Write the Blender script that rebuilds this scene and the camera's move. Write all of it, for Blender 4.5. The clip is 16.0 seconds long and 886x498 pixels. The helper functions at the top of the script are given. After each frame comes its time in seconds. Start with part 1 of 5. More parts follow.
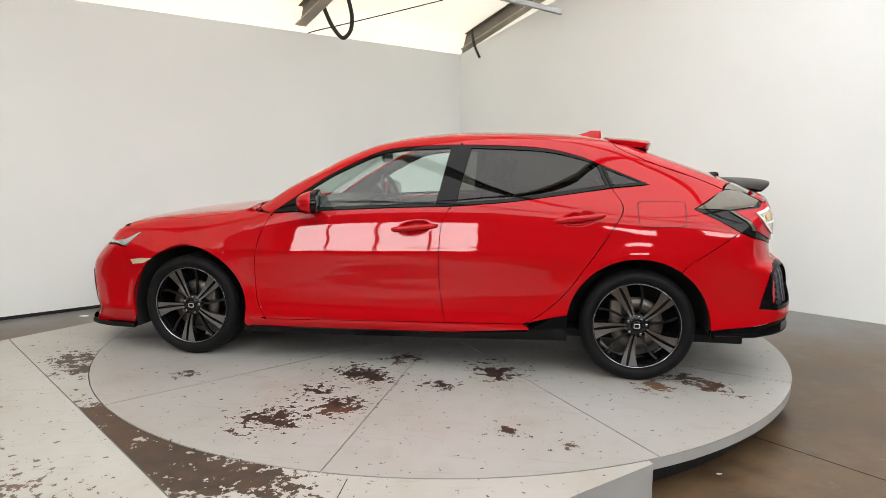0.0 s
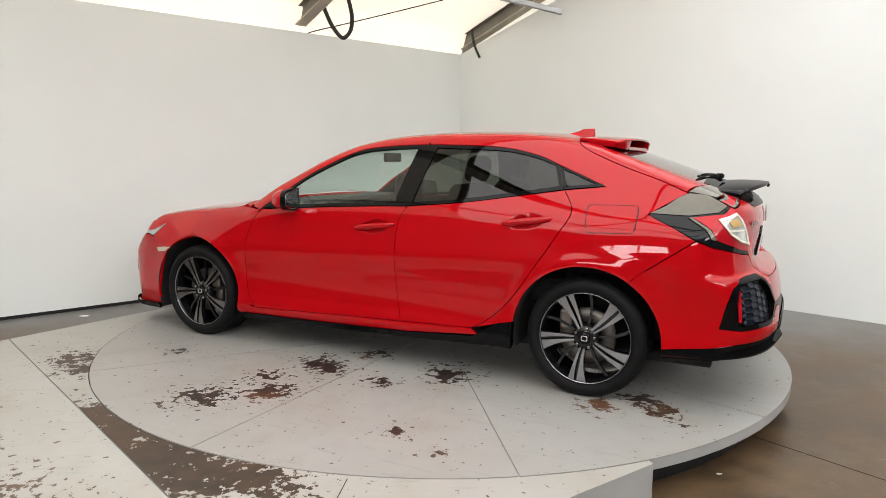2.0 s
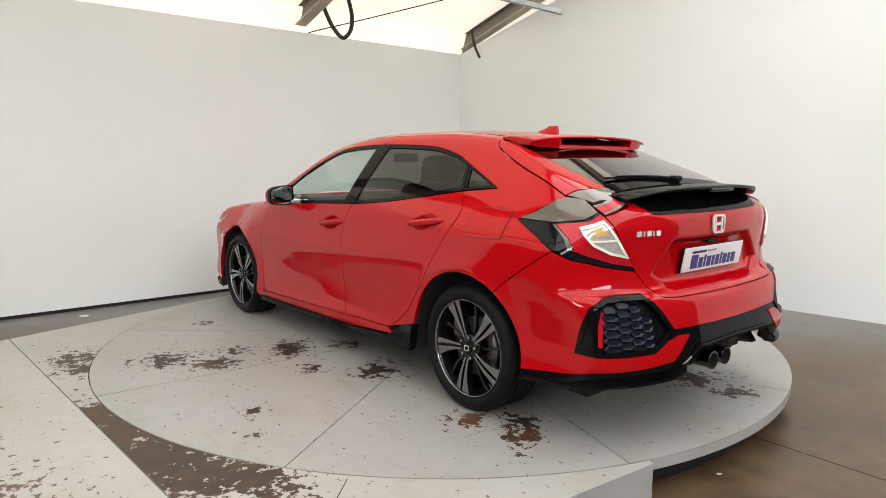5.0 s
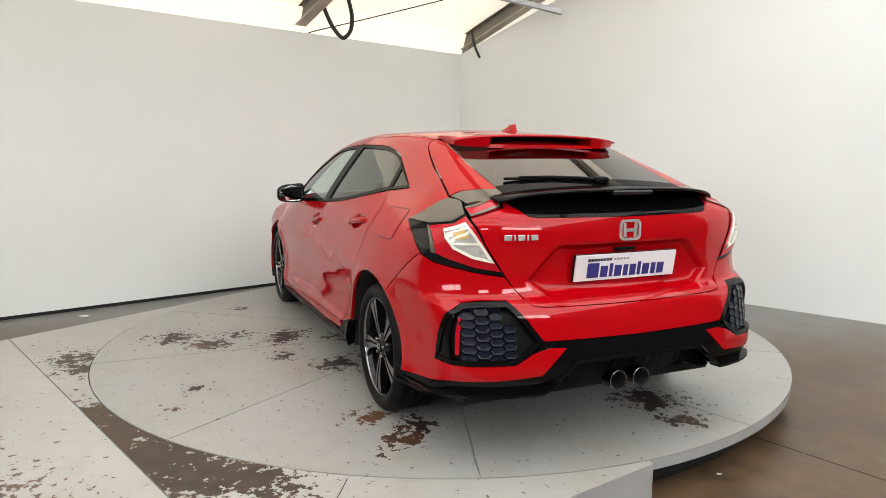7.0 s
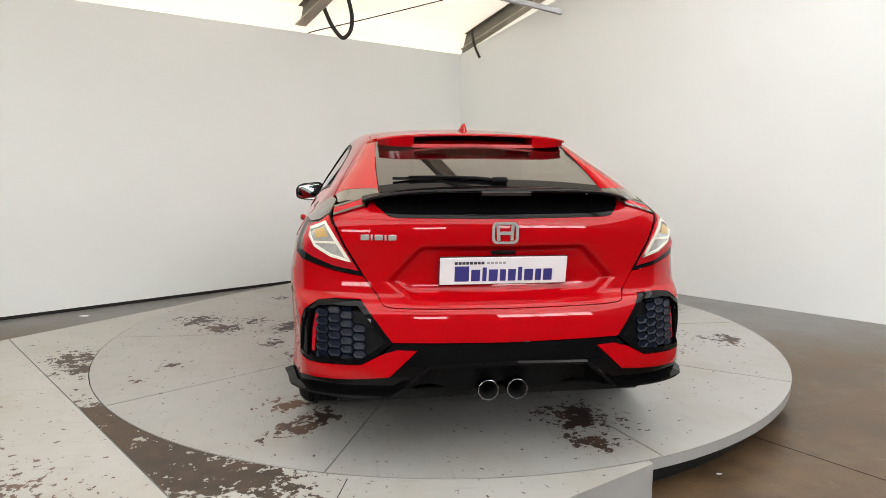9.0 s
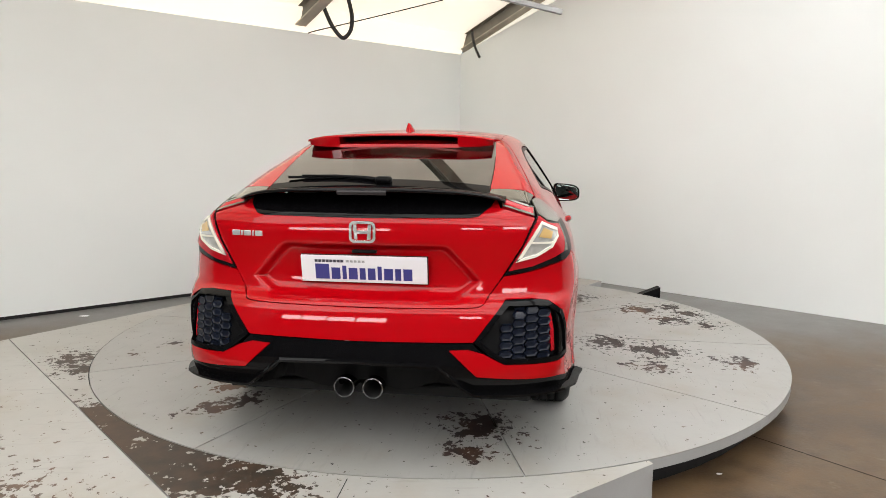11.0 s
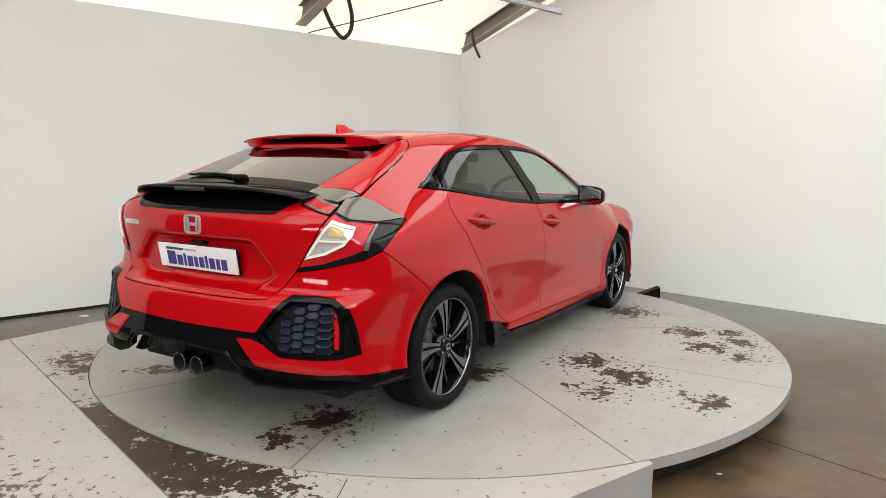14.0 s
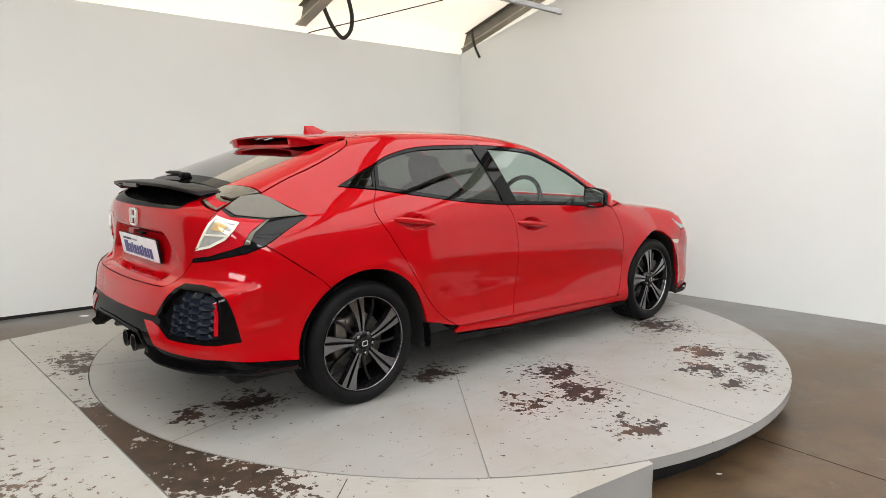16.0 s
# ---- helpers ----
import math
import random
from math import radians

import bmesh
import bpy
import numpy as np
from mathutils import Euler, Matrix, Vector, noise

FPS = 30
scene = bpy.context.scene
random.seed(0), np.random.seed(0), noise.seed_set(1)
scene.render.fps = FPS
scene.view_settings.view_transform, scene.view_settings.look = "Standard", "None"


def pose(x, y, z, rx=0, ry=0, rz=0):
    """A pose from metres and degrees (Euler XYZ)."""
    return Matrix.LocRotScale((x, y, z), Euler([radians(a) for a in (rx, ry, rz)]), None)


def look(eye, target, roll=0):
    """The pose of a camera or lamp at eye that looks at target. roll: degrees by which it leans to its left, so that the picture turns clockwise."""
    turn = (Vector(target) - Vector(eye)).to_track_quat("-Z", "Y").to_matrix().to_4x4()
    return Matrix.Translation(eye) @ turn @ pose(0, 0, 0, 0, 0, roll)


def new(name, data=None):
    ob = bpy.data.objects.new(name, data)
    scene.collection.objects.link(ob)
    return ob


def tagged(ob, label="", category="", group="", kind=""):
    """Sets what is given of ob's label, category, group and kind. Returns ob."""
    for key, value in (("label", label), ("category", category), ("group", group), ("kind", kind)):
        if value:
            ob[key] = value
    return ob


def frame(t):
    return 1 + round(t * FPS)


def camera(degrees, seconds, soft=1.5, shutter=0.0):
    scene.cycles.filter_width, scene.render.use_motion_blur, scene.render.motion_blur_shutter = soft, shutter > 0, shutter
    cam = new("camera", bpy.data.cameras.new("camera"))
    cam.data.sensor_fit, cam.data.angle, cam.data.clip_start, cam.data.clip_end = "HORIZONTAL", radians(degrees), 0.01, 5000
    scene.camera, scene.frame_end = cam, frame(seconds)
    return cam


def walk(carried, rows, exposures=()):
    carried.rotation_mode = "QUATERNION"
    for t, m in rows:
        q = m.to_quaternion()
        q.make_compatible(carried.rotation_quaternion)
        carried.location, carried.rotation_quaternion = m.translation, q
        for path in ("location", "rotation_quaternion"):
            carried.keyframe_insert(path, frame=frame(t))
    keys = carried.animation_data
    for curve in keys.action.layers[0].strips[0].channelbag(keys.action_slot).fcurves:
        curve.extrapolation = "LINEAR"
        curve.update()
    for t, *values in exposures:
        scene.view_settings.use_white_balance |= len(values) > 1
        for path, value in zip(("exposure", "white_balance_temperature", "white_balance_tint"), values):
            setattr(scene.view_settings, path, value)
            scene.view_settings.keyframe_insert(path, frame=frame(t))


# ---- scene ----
# ---- camera: it stands still on a tripod ----
cam = camera(67.517, 16.0, soft=0.75)
EYE = Vector((0, -4.684, 1.229))
AIM = EYE + Vector((math.sin(radians(0.129)) * math.cos(radians(7.764)), math.cos(radians(0.129)) * math.cos(radians(7.764)), -math.sin(radians(7.764))))
walk(cam, [(0, look(EYE, AIM, 0.271)), (16, look(EYE, AIM, 0.271))])

# ---- light: translucent roof sheets, brightened out of view, and window panels added behind the camera ----
scene.view_settings.exposure = 0.0
world = bpy.data.worlds.new("world")
scene.world = world
world.use_nodes = True
sky = world.node_tree.nodes.new("ShaderNodeTexSky")
sky.sky_type, sky.sun_disc, sky.sun_elevation, sky.sun_rotation = "NISHITA", False, radians(40), radians(200)
world.node_tree.links.new(sky.outputs[0], world.node_tree.nodes["Background"].inputs[0])
world.node_tree.nodes["Background"].inputs[1].default_value = 0.1
FILL_ROOF_GLOW, NEAR_SHEET_GLOW, WINDOW_GLOW = 2.45, 0.70, 14.0


# ---- materials ----
def base_material(name):
    m = bpy.data.materials.new(name)
    m.use_nodes = True
    return m, m.node_tree, m.node_tree.nodes["Principled BSDF"]


def node(tree, kind, inputs=(), operation="", clamped=False, data_type=""):
    n = tree.nodes.new(kind)
    if operation:
        n.operation = operation
    if clamped:
        n.use_clamp = True
    if data_type:
        n.data_type = data_type
    for slot, v in dict(inputs).items():
        if isinstance(v, bpy.types.NodeSocket):
            tree.links.new(v, n.inputs[slot])
        else:
            n.inputs[slot].default_value = v
    return n


def math_node(tree, op, a, b=None, clamp=False):
    n = node(tree, "ShaderNodeMath", {0: a} if b is None else {0: a, 1: b}, operation=op, clamped=clamp)
    return n.outputs[0]


def mixed(tree, fac, a, b):
    n = node(tree, "ShaderNodeMix", data_type="RGBA")
    for slot, v in ((0, fac), (6, a), (7, b)):
        if isinstance(v, bpy.types.NodeSocket):
            tree.links.new(v, n.inputs[slot])
        else:
            n.inputs[slot].default_value = v if slot == 0 else (*v, 1)
    return n.outputs[2]


def ramp(tree, value, lo, hi):
    n = node(tree, "ShaderNodeMapRange", {0: value, 1: lo, 2: hi, 3: 0.0, 4: 1.0})
    return n.outputs[0]


def noise_tex(tree, vec, scale, detail=4, rough=0.55):
    return node(tree, "ShaderNodeTexNoise", {"Vector": vec, "Scale": scale, "Detail": detail, "Roughness": rough}).outputs[0]


def coords(tree):
    return node(tree, "ShaderNodeTexCoord").outputs["Object"]


def bump(tree, bsdf, height, strength, distance=0.01):
    b = node(tree, "ShaderNodeBump", {"Height": height, "Strength": strength, "Distance": distance})
    tree.links.new(b.outputs[0], bsdf.inputs["Normal"])


def plain(name, colour, rough=0.5, metal=0.0, coat=0.0, grain=0.0, grain_scale=300.0, vary=0.0, vary_scale=6.0, spec=0.5):
    """A surface with fine grain and a slow change of tone."""
    m, t, b = base_material(name)
    b.inputs["Base Color"].default_value = (*colour, 1)
    b.inputs["Roughness"].default_value, b.inputs["Metallic"].default_value = rough, metal
    b.inputs["Coat Weight"].default_value, b.inputs["Coat Roughness"].default_value, b.inputs["Specular IOR Level"].default_value = coat, 0.02, spec
    if vary:
        v = coords(t)
        f = noise_tex(t, v, vary_scale)
        t.links.new(mixed(t, f, tuple(c * (1 - vary) for c in colour), tuple(min(1, c * (1 + vary)) for c in colour)), b.inputs["Base Color"])
        t.links.new(math_node(t, "ADD", math_node(t, "MULTIPLY", noise_tex(t, v, vary_scale * 4), 0.15), rough - 0.07), b.inputs["Roughness"])
    if grain:
        bump(t, b, noise_tex(t, coords(t), grain_scale, 2), grain, 0.002)
    return m


def glass(name, tint, gloss=0.05, haze=0.0):
    """Tinted car glass: it lets light through and mirrors more at a slant."""
    m = bpy.data.materials.new(name)
    m.use_nodes = True
    t = m.node_tree
    t.nodes.remove(t.nodes["Principled BSDF"])
    clear = node(t, "ShaderNodeBsdfTransparent", {"Color": (*tint, 1)})
    shine = node(t, "ShaderNodeBsdfGlossy", {"Color": (1, 1, 1, 1), "Roughness": haze})
    slant = node(t, "ShaderNodeLayerWeight", {"Blend": 0.5}).outputs["Facing"]
    fac = math_node(t, "ADD", math_node(t, "MULTIPLY", math_node(t, "POWER", slant, 5.0), 1 - gloss), gloss)
    mix = node(t, "ShaderNodeMixShader", {0: fac, 1: clear.outputs[0], 2: shine.outputs[0]})
    t.links.new(mix.outputs[0], t.nodes["Material Output"].inputs[0])
    return m


def glow(name, colour, strength):
    m, t, b = base_material(name)
    b.inputs["Base Color"].default_value = (*colour, 1)
    b.inputs["Emission Color"].default_value = (*colour, 1)
    b.inputs["Emission Strength"].default_value = strength
    return m


def chipped_paint(name, paint, bare, blobs, ragged=1.0, threshold=0.0, specks=0.72, solid=1.0, rust=0.8):
    """Floor paint worn through to bare ground in ragged patches and small chips; blobs: x, y, size of the worn places."""
    m, t, b = base_material(name)
    v = coords(t)
    flat = node(t, "ShaderNodeVectorMath", {0: v, 1: (1, 1, 0)}, operation="MULTIPLY").outputs[0]
    warp = node(t, "ShaderNodeTexNoise", {"Vector": flat, "Scale": 6.5, "Detail": 4.0, "Roughness": 0.6}).outputs[1]
    shift = node(t, "ShaderNodeVectorMath", {0: warp, 1: (0.5, 0.5, 0.5)}, operation="SUBTRACT").outputs[0]
    shift = node(t, "ShaderNodeVectorMath", {0: shift, "Scale": 0.42}, operation="SCALE").outputs[0]
    moved = node(t, "ShaderNodeVectorMath", {0: flat, 1: shift}, operation="ADD").outputs[0]
    moved = node(t, "ShaderNodeVectorMath", {0: moved, 1: (1, 1, 0)}, operation="MULTIPLY").outputs[0]
    near = None
    for x, y, r in blobs:
        d = node(t, "ShaderNodeVectorMath", {0: moved, 1: (x, y, 0)}, operation="DISTANCE").outputs["Value"]
        d = math_node(t, "DIVIDE", d, r)
        near = d if near is None else math_node(t, "MINIMUM", near, d)
    edge = noise_tex(t, flat, 17.0, 6, 0.62)
    fine = noise_tex(t, flat, 60.0, 3)
    # worn = 1 - distance + ragged noise
    worn = math_node(t, "SUBTRACT", 1.0, near)
    worn = math_node(t, "MULTIPLY", math_node(t, "MAXIMUM", worn, -1.3), solid)
    worn = math_node(t, "ADD", math_node(t, "MULTIPLY", worn, 0.95), math_node(t, "MULTIPLY", math_node(t, "SUBTRACT", edge, 0.56), 4.2 * ragged))
    worn = math_node(t, "ADD", worn, math_node(t, "MULTIPLY", math_node(t, "SUBTRACT", fine, 0.5), 0.8))
    close = math_node(t, "MULTIPLY", math_node(t, "SUBTRACT", 1.0, math_node(t, "MULTIPLY", near, 0.42), True), 0.17)
    chips = math_node(t, "SUBTRACT", math_node(t, "ADD", noise_tex(t, flat, 24.0, 6, 0.66), close), specks)
    chips = math_node(t, "MULTIPLY", chips, 9.0)
    mask = ramp(t, math_node(t, "MAXIMUM", worn, chips), threshold, threshold + 0.07)
    broad = noise_tex(t, flat, 1.1, 4)
    tone = mixed(t, ramp(t, broad, 0.35, 0.7), paint, tuple(c * k for c, k in zip(paint, (0.90, 0.885, 0.85))))
    tone = mixed(t, math_node(t, "MULTIPLY", ramp(t, noise_tex(t, flat, 9.0, 6, 0.65), 0.5, 0.8), 0.35), tone, tuple(c * 0.72 for c in paint))
    stain = math_node(t, "MULTIPLY", ramp(t, noise_tex(t, flat, 2.3, 5, 0.6), 0.52, 0.74), 0.42)
    tone = mixed(t, stain, tone, tuple(c * k for c, k in zip(paint, (0.80, 0.69, 0.53))))
    scuff = node(t, "ShaderNodeVectorMath", {0: flat, 1: (3.0, 26.0, 0)}, operation="MULTIPLY").outputs[0]
    tone = mixed(t, math_node(t, "MULTIPLY", ramp(t, noise_tex(t, scuff, 1.0, 5, 0.65), 0.58, 0.74), 0.4), tone, tuple(c * 0.55 for c in paint))
    dark = mixed(t, ramp(t, noise_tex(t, flat, 11.0, 4), 0.35, 0.7), bare, tuple(c * k for c, k in zip(bare, (2.1, 1.65, 1.45))))
    dark = mixed(t, math_node(t, "MULTIPLY", ramp(t, noise_tex(t, flat, 1.7, 3), 0.52, 0.64), rust), dark, (0.115, 0.052, 0.022))
    t.links.new(mixed(t, mask, tone, dark), b.inputs["Base Color"])
    t.links.new(math_node(t, "ADD", math_node(t, "MULTIPLY", mask, 0.12), 0.42), b.inputs["Roughness"])
    bump(t, b, math_node(t, "ADD", math_node(t, "MULTIPLY", mask, -1.0), math_node(t, "MULTIPLY", fine, 0.25)), 0.35, 0.004)
    return m


def concrete(name):
    m, t, b = base_material(name)
    v = coords(t)
    broad, mid, fine = noise_tex(t, v, 0.7, 5), noise_tex(t, v, 3.5, 6, 0.65), noise_tex(t, v, 70.0, 4)
    # brown wet stain on the side of the hall to the right of the table, grey elsewhere
    sep = node(t, "ShaderNodeSeparateXYZ", {0: v})
    along = math_node(t, "SUBTRACT", math_node(t, "MULTIPLY", broad, 1.6), math_node(t, "ADD", sep.outputs[1], -0.3))
    grey = mixed(t, mid, (0.135, 0.132, 0.13), (0.20, 0.197, 0.19))
    brown = mixed(t, ramp(t, mid, 0.3, 0.7), (0.036, 0.021, 0.010), (0.125, 0.078, 0.040))
    patch = ramp(t, noise_tex(t, v, 1.9, 6, 0.7), 0.5, 0.62)
    brown = mixed(t, math_node(t, "MULTIPLY", patch, 0.55), brown, (0.120, 0.082, 0.048))
    pale = ramp(t, noise_tex(t, v, 6.0, 7, 0.72), 0.63, 0.7)
    brown = mixed(t, math_node(t, "MULTIPLY", pale, 0.5), brown, (0.20, 0.165, 0.12))
    tone = mixed(t, ramp(t, along, 0.0, 1.1), grey, brown)
    tone = mixed(t, math_node(t, "MULTIPLY", ramp(t, fine, 0.45, 0.75), 0.3), tone, (0.10, 0.085, 0.07))
    t.links.new(tone, b.inputs["Base Color"])
    t.links.new(math_node(t, "ADD", math_node(t, "MULTIPLY", mid, 0.34), 0.2), b.inputs["Roughness"])
    b.inputs["Specular IOR Level"].default_value = 0.32
    bump(t, b, math_node(t, "ADD", mid, fine), 0.15, 0.004)
    return m


def wall_paint(name, colour):
    m, t, b = base_material(name)
    v = coords(t)
    broad, fine = noise_tex(t, v, 0.6, 3), noise_tex(t, v, 90.0, 3)
    t.links.new(mixed(t, ramp(t, broad, 0.3, 0.7), colour, tuple(c * 0.95 for c in colour)), b.inputs["Base Color"])
    b.inputs["Roughness"].default_value = 0.55
    bump(t, b, math_node(t, "ADD", broad, math_node(t, "MULTIPLY", fine, 0.1)), 0.12, 0.02)
    return m


def car_paint(name, colour):
    m, t, b = base_material(name)
    v = coords(t)
    flake = noise_tex(t, v, 900.0, 1)
    t.links.new(mixed(t, math_node(t, "MULTIPLY", flake, 0.5), colour, tuple(c * 0.75 for c in colour)), b.inputs["Base Color"])
    b.inputs["Roughness"].default_value, b.inputs["Specular IOR Level"].default_value = 0.4, 0.0
    b.inputs["Coat Weight"].default_value, b.inputs["Coat IOR"].default_value = 1.0, 1.42
    dust = noise_tex(t, v, 7.0, 5)
    t.links.new(math_node(t, "ADD", math_node(t, "MULTIPLY", dust, 0.03), 0.005), b.inputs["Coat Roughness"])
    return m


RED = car_paint("red_car_paint", (0.42, 0.0012, 0.0045))
GLOSS = plain("gloss_black", (0.0035, 0.0035, 0.004), 0.08, coat=0.38, spec=0.0)
PLASTIC = plain("black_plastic", (0.004, 0.004, 0.0045), 0.45, grain=0.3, vary=0.25, spec=0.1)
RUBBER = plain("tyre_rubber", (0.0075, 0.0075, 0.008), 0.5, grain=0.4, grain_scale=120, vary=0.3, vary_scale=14, spec=0.1)
DARK = plain("dark_lining", (0.008, 0.008, 0.008), 0.85, vary=0.3)
ALLOY = plain("machined_alloy", (0.25, 0.25, 0.265), 0.2, metal=1.0, vary=0.06, vary_scale=30)
BLACK_ALLOY = plain("black_alloy", (0.006, 0.006, 0.007), 0.2, coat=0.5, spec=0.1)
STEEL = plain("brake_steel", (0.16, 0.145, 0.13), 0.45, metal=0.9, vary=0.25, vary_scale=40)
CHROME = plain("chrome", (0.80, 0.79, 0.77), 0.22, metal=0.7)
DARK_CHROME = plain("sooty_chrome", (0.22, 0.21, 0.20), 0.15, metal=1.0, vary=0.2, vary_scale=30)
MESH = plain("satin_mesh", (0.0035, 0.006, 0.014), 0.3, spec=0.25, vary=0.2, vary_scale=25)
SEAT = plain("seat_cloth", (0.022, 0.022, 0.024), 0.85, grain=0.5, grain_scale=400, vary=0.2)
SIDE_GLASS = glass("side_glass", (0.76, 0.86, 0.83), 0.06)
DARK_GLASS = glass("privacy_glass", (0.13, 0.137, 0.12), 0.04)
REAR_GLASS = glass("rear_glass", (0.06, 0.056, 0.048), 0.17)
LENS_RED = plain("red_lens", (0.42, 0.006, 0.014), 0.12, coat=0.8, spec=0.0, vary=0.15, vary_scale=60)
LENS_DARK = plain("smoked_lens", (0.006, 0.007, 0.008), 0.06, coat=0.55, spec=0.0)
LENS_TOP = plain("smoked_clear_lens", (0.105, 0.095, 0.072), 0.12, coat=0.8, spec=0.2, vary=0.15, vary_scale=20)
HEAD_LENS = plain("headlamp_lens", (0.40, 0.41, 0.41), 0.12, metal=0.35, coat=1.0, vary=0.5, vary_scale=30)
LENS_CLEAR = plain("clear_lens", (0.62, 0.63, 0.60), 0.14, metal=0.45, coat=1.0, vary=0.4, vary_scale=45)
AMBER = plain("amber_bulb", (0.60, 0.40, 0.16), 0.2, coat=1.0)
LIGHT_TUBE = plain("light_tube", (0.78, 0.76, 0.66), 0.2, coat=0.6)
PLATE_WHITE = plain("plate_white", (0.78, 0.78, 0.80), 0.3, vary=0.03)
NAVY = plain("navy_print", (0.035, 0.035, 0.20), 0.4)
INK = plain("dark_print", (0.03, 0.03, 0.05), 0.4)
MIRROR = plain("mirror_glass", (0.42, 0.46, 0.45), 0.03, metal=1.0)
WALL = wall_paint("white_wall_paint", (0.825, 0.862, 0.85))
HALL = plain("hall_cladding", (0.06, 0.06, 0.062), 0.7, vary=0.25, vary_scale=1.5)
# cream sheet by the wall; the unseen sheets glow stronger as added fill light
NEAR_SHEET = glow("cream_roof_sheet", (1.0, 0.93, 0.78), NEAR_SHEET_GLOW)
FILL_SHEET = glow("unseen_fill_roof_sheet", (0.985, 0.98, 0.965), FILL_ROOF_GLOW)
WINDOW_LIGHT = glow("bright_window_pane", (1.0, 0.97, 0.965), WINDOW_GLOW)
FLANGE = plain("pale_dusty_paint", (0.46, 0.42, 0.34), 0.6, grain=0.3, vary=0.3, vary_scale=7)
RAFTER = plain("dusty_steel", (0.20, 0.185, 0.155), 0.6, metal=0.2, grain=0.3, vary=0.35, vary_scale=5)
CABLE = plain("black_cable", (0.02, 0.019, 0.018), 0.6, vary=0.3)
BLACK = plain("black_gap", (0.006, 0.006, 0.006), 0.8)
FLOOR = concrete("stained_concrete")
SIDE_PAINT = plain("grey_table_side", (0.34, 0.345, 0.34), 0.5, grain=0.3, vary=0.12, vary_scale=4)
DISC_WEAR = [(0.48, 1.76, 0.13), (0.23, 1.56, 0.12), (0.59, 1.91, 0.05), (1.25, 1.27, 0.06), (0.42, 1.39, 0.08), (0.22, 1.08, 0.13),
             (0.09, 0.72, 0.08), (-0.5, 0.85, 0.13), (-0.62, 1.68, 0.07), (-0.21, 1.15, 0.07), (-1.34, 0.98, 0.09), (-1.54, 0.8, 0.09),
             (-1.76, 1.03, 0.05), (-1.68, 0.89, 0.07), (-1.99, -0.38, 0.08), (-1.69, -0.4, 0.15), (0.33, 1.03, 0.1), (-0.16, -1.15, 0.15),
             (-0.3, -1.45, 0.15), (-0.63, -1.24, 0.05), (-0.67, -1.43, 0.09), (0.89, -1.51, 0.13), (0.58, -1.7, 0.12), (0.8, -1.9, 0.12),
             (-0.5, -1.9, 0.09), (1.31, -0.96, 0.18), (-0.71, -0.68, 0.13), (0.45, -1.97, 0.09), (1.04, -1.78, 0.09), (-0.9, 1.8, 0.04)]
PALE = (0.33, 0.331, 0.318)
DISC_PAINT = chipped_paint("worn_table_paint", PALE, (0.014, 0.0085, 0.0075), DISC_WEAR, 1.0, 0.0, 0.648)
DECK_WEAR = [(-1.66, -1.62, 0.22), (-1.45, -1.82, 0.34), (-1.2, -2.05, 0.36), (-0.95, -2.22, 0.3), (-0.72, -2.3, 0.16), (-2.25, -0.75, 0.13), (-2.1, -0.95, 0.1)]
DECK_PAINT = chipped_paint("worn_deck_paint", (0.37, 0.367, 0.345), (0.028, 0.021, 0.0145), DECK_WEAR, 1.45, 0.0, 0.645, 1.7, 0.2)
RAMP_PAINT = chipped_paint("worn_ramp_paint", (0.39, 0.385, 0.362), (0.07, 0.052, 0.04), [(-2.6, -1.7, 0.12), (-1.75, -2.35, 0.16), (-1.5, -2.5, 0.14), (-2.1, -2.0, 0.12), (-2.9, -1.0, 0.12), (-2.35, -1.55, 0.09), (-1.95, -2.3, 0.1), (-1.3, -2.75, 0.13)], 1.1, 0.0, 0.642)
# ---- the car's body as one smooth implicit surface: x forward, y left, z up, origin between the wheels on the ground ----
def spline(xs, ys):
    """A smooth curve through points of rising xs, with slopes that do not overshoot."""
    xs, ys = np.array(xs, float), np.array(ys, float)
    h, d = np.diff(xs), np.diff(ys) / np.diff(xs)
    m = np.empty(len(xs))
    m[0], m[-1] = d[0], d[-1]
    w1, w2 = 2 * h[1:] + h[:-1], h[1:] + 2 * h[:-1]
    same = d[:-1] * d[1:] > 0
    with np.errstate(divide="ignore", invalid="ignore"):
        m[1:-1] = np.where(same, (w1 + w2) / (w1 / d[:-1] + w2 / d[1:]), 0)
    m = np.nan_to_num(m)

    def f(x):
        x = np.clip(x, xs[0], xs[-1])
        i = np.clip(np.searchsorted(xs, x) - 1, 0, len(h) - 1)
        t = (x - xs[i]) / h[i]
        a, b = ys[i], ys[i + 1]
        return (a * (1 + 2 * t) * (1 - t) ** 2 + m[i] * h[i] * t * (1 - t) ** 2
                + b * t * t * (3 - 2 * t) + m[i + 1] * h[i] * t * t * (t - 1))
    return f


TOP = spline([-2.6, -2.3, -2.05, -1.92, -1.85, -1.59, -1.43, -1.295, -1.14, -0.93, -0.68, -0.39, -0.13, 0.175, 0.37, 0.57, 0.73, 0.93, 1.02, 1.29, 1.71, 1.93, 2.1, 2.25, 2.6],
             [0.75, 0.93, 1.06, 1.112, 1.138, 1.232, 1.288, 1.335, 1.370, 1.393, 1.404, 1.407, 1.396, 1.353, 1.287, 1.19, 1.108, 0.985, 0.95, 0.918, 0.868, 0.82, 0.72, 0.6, 0.2])
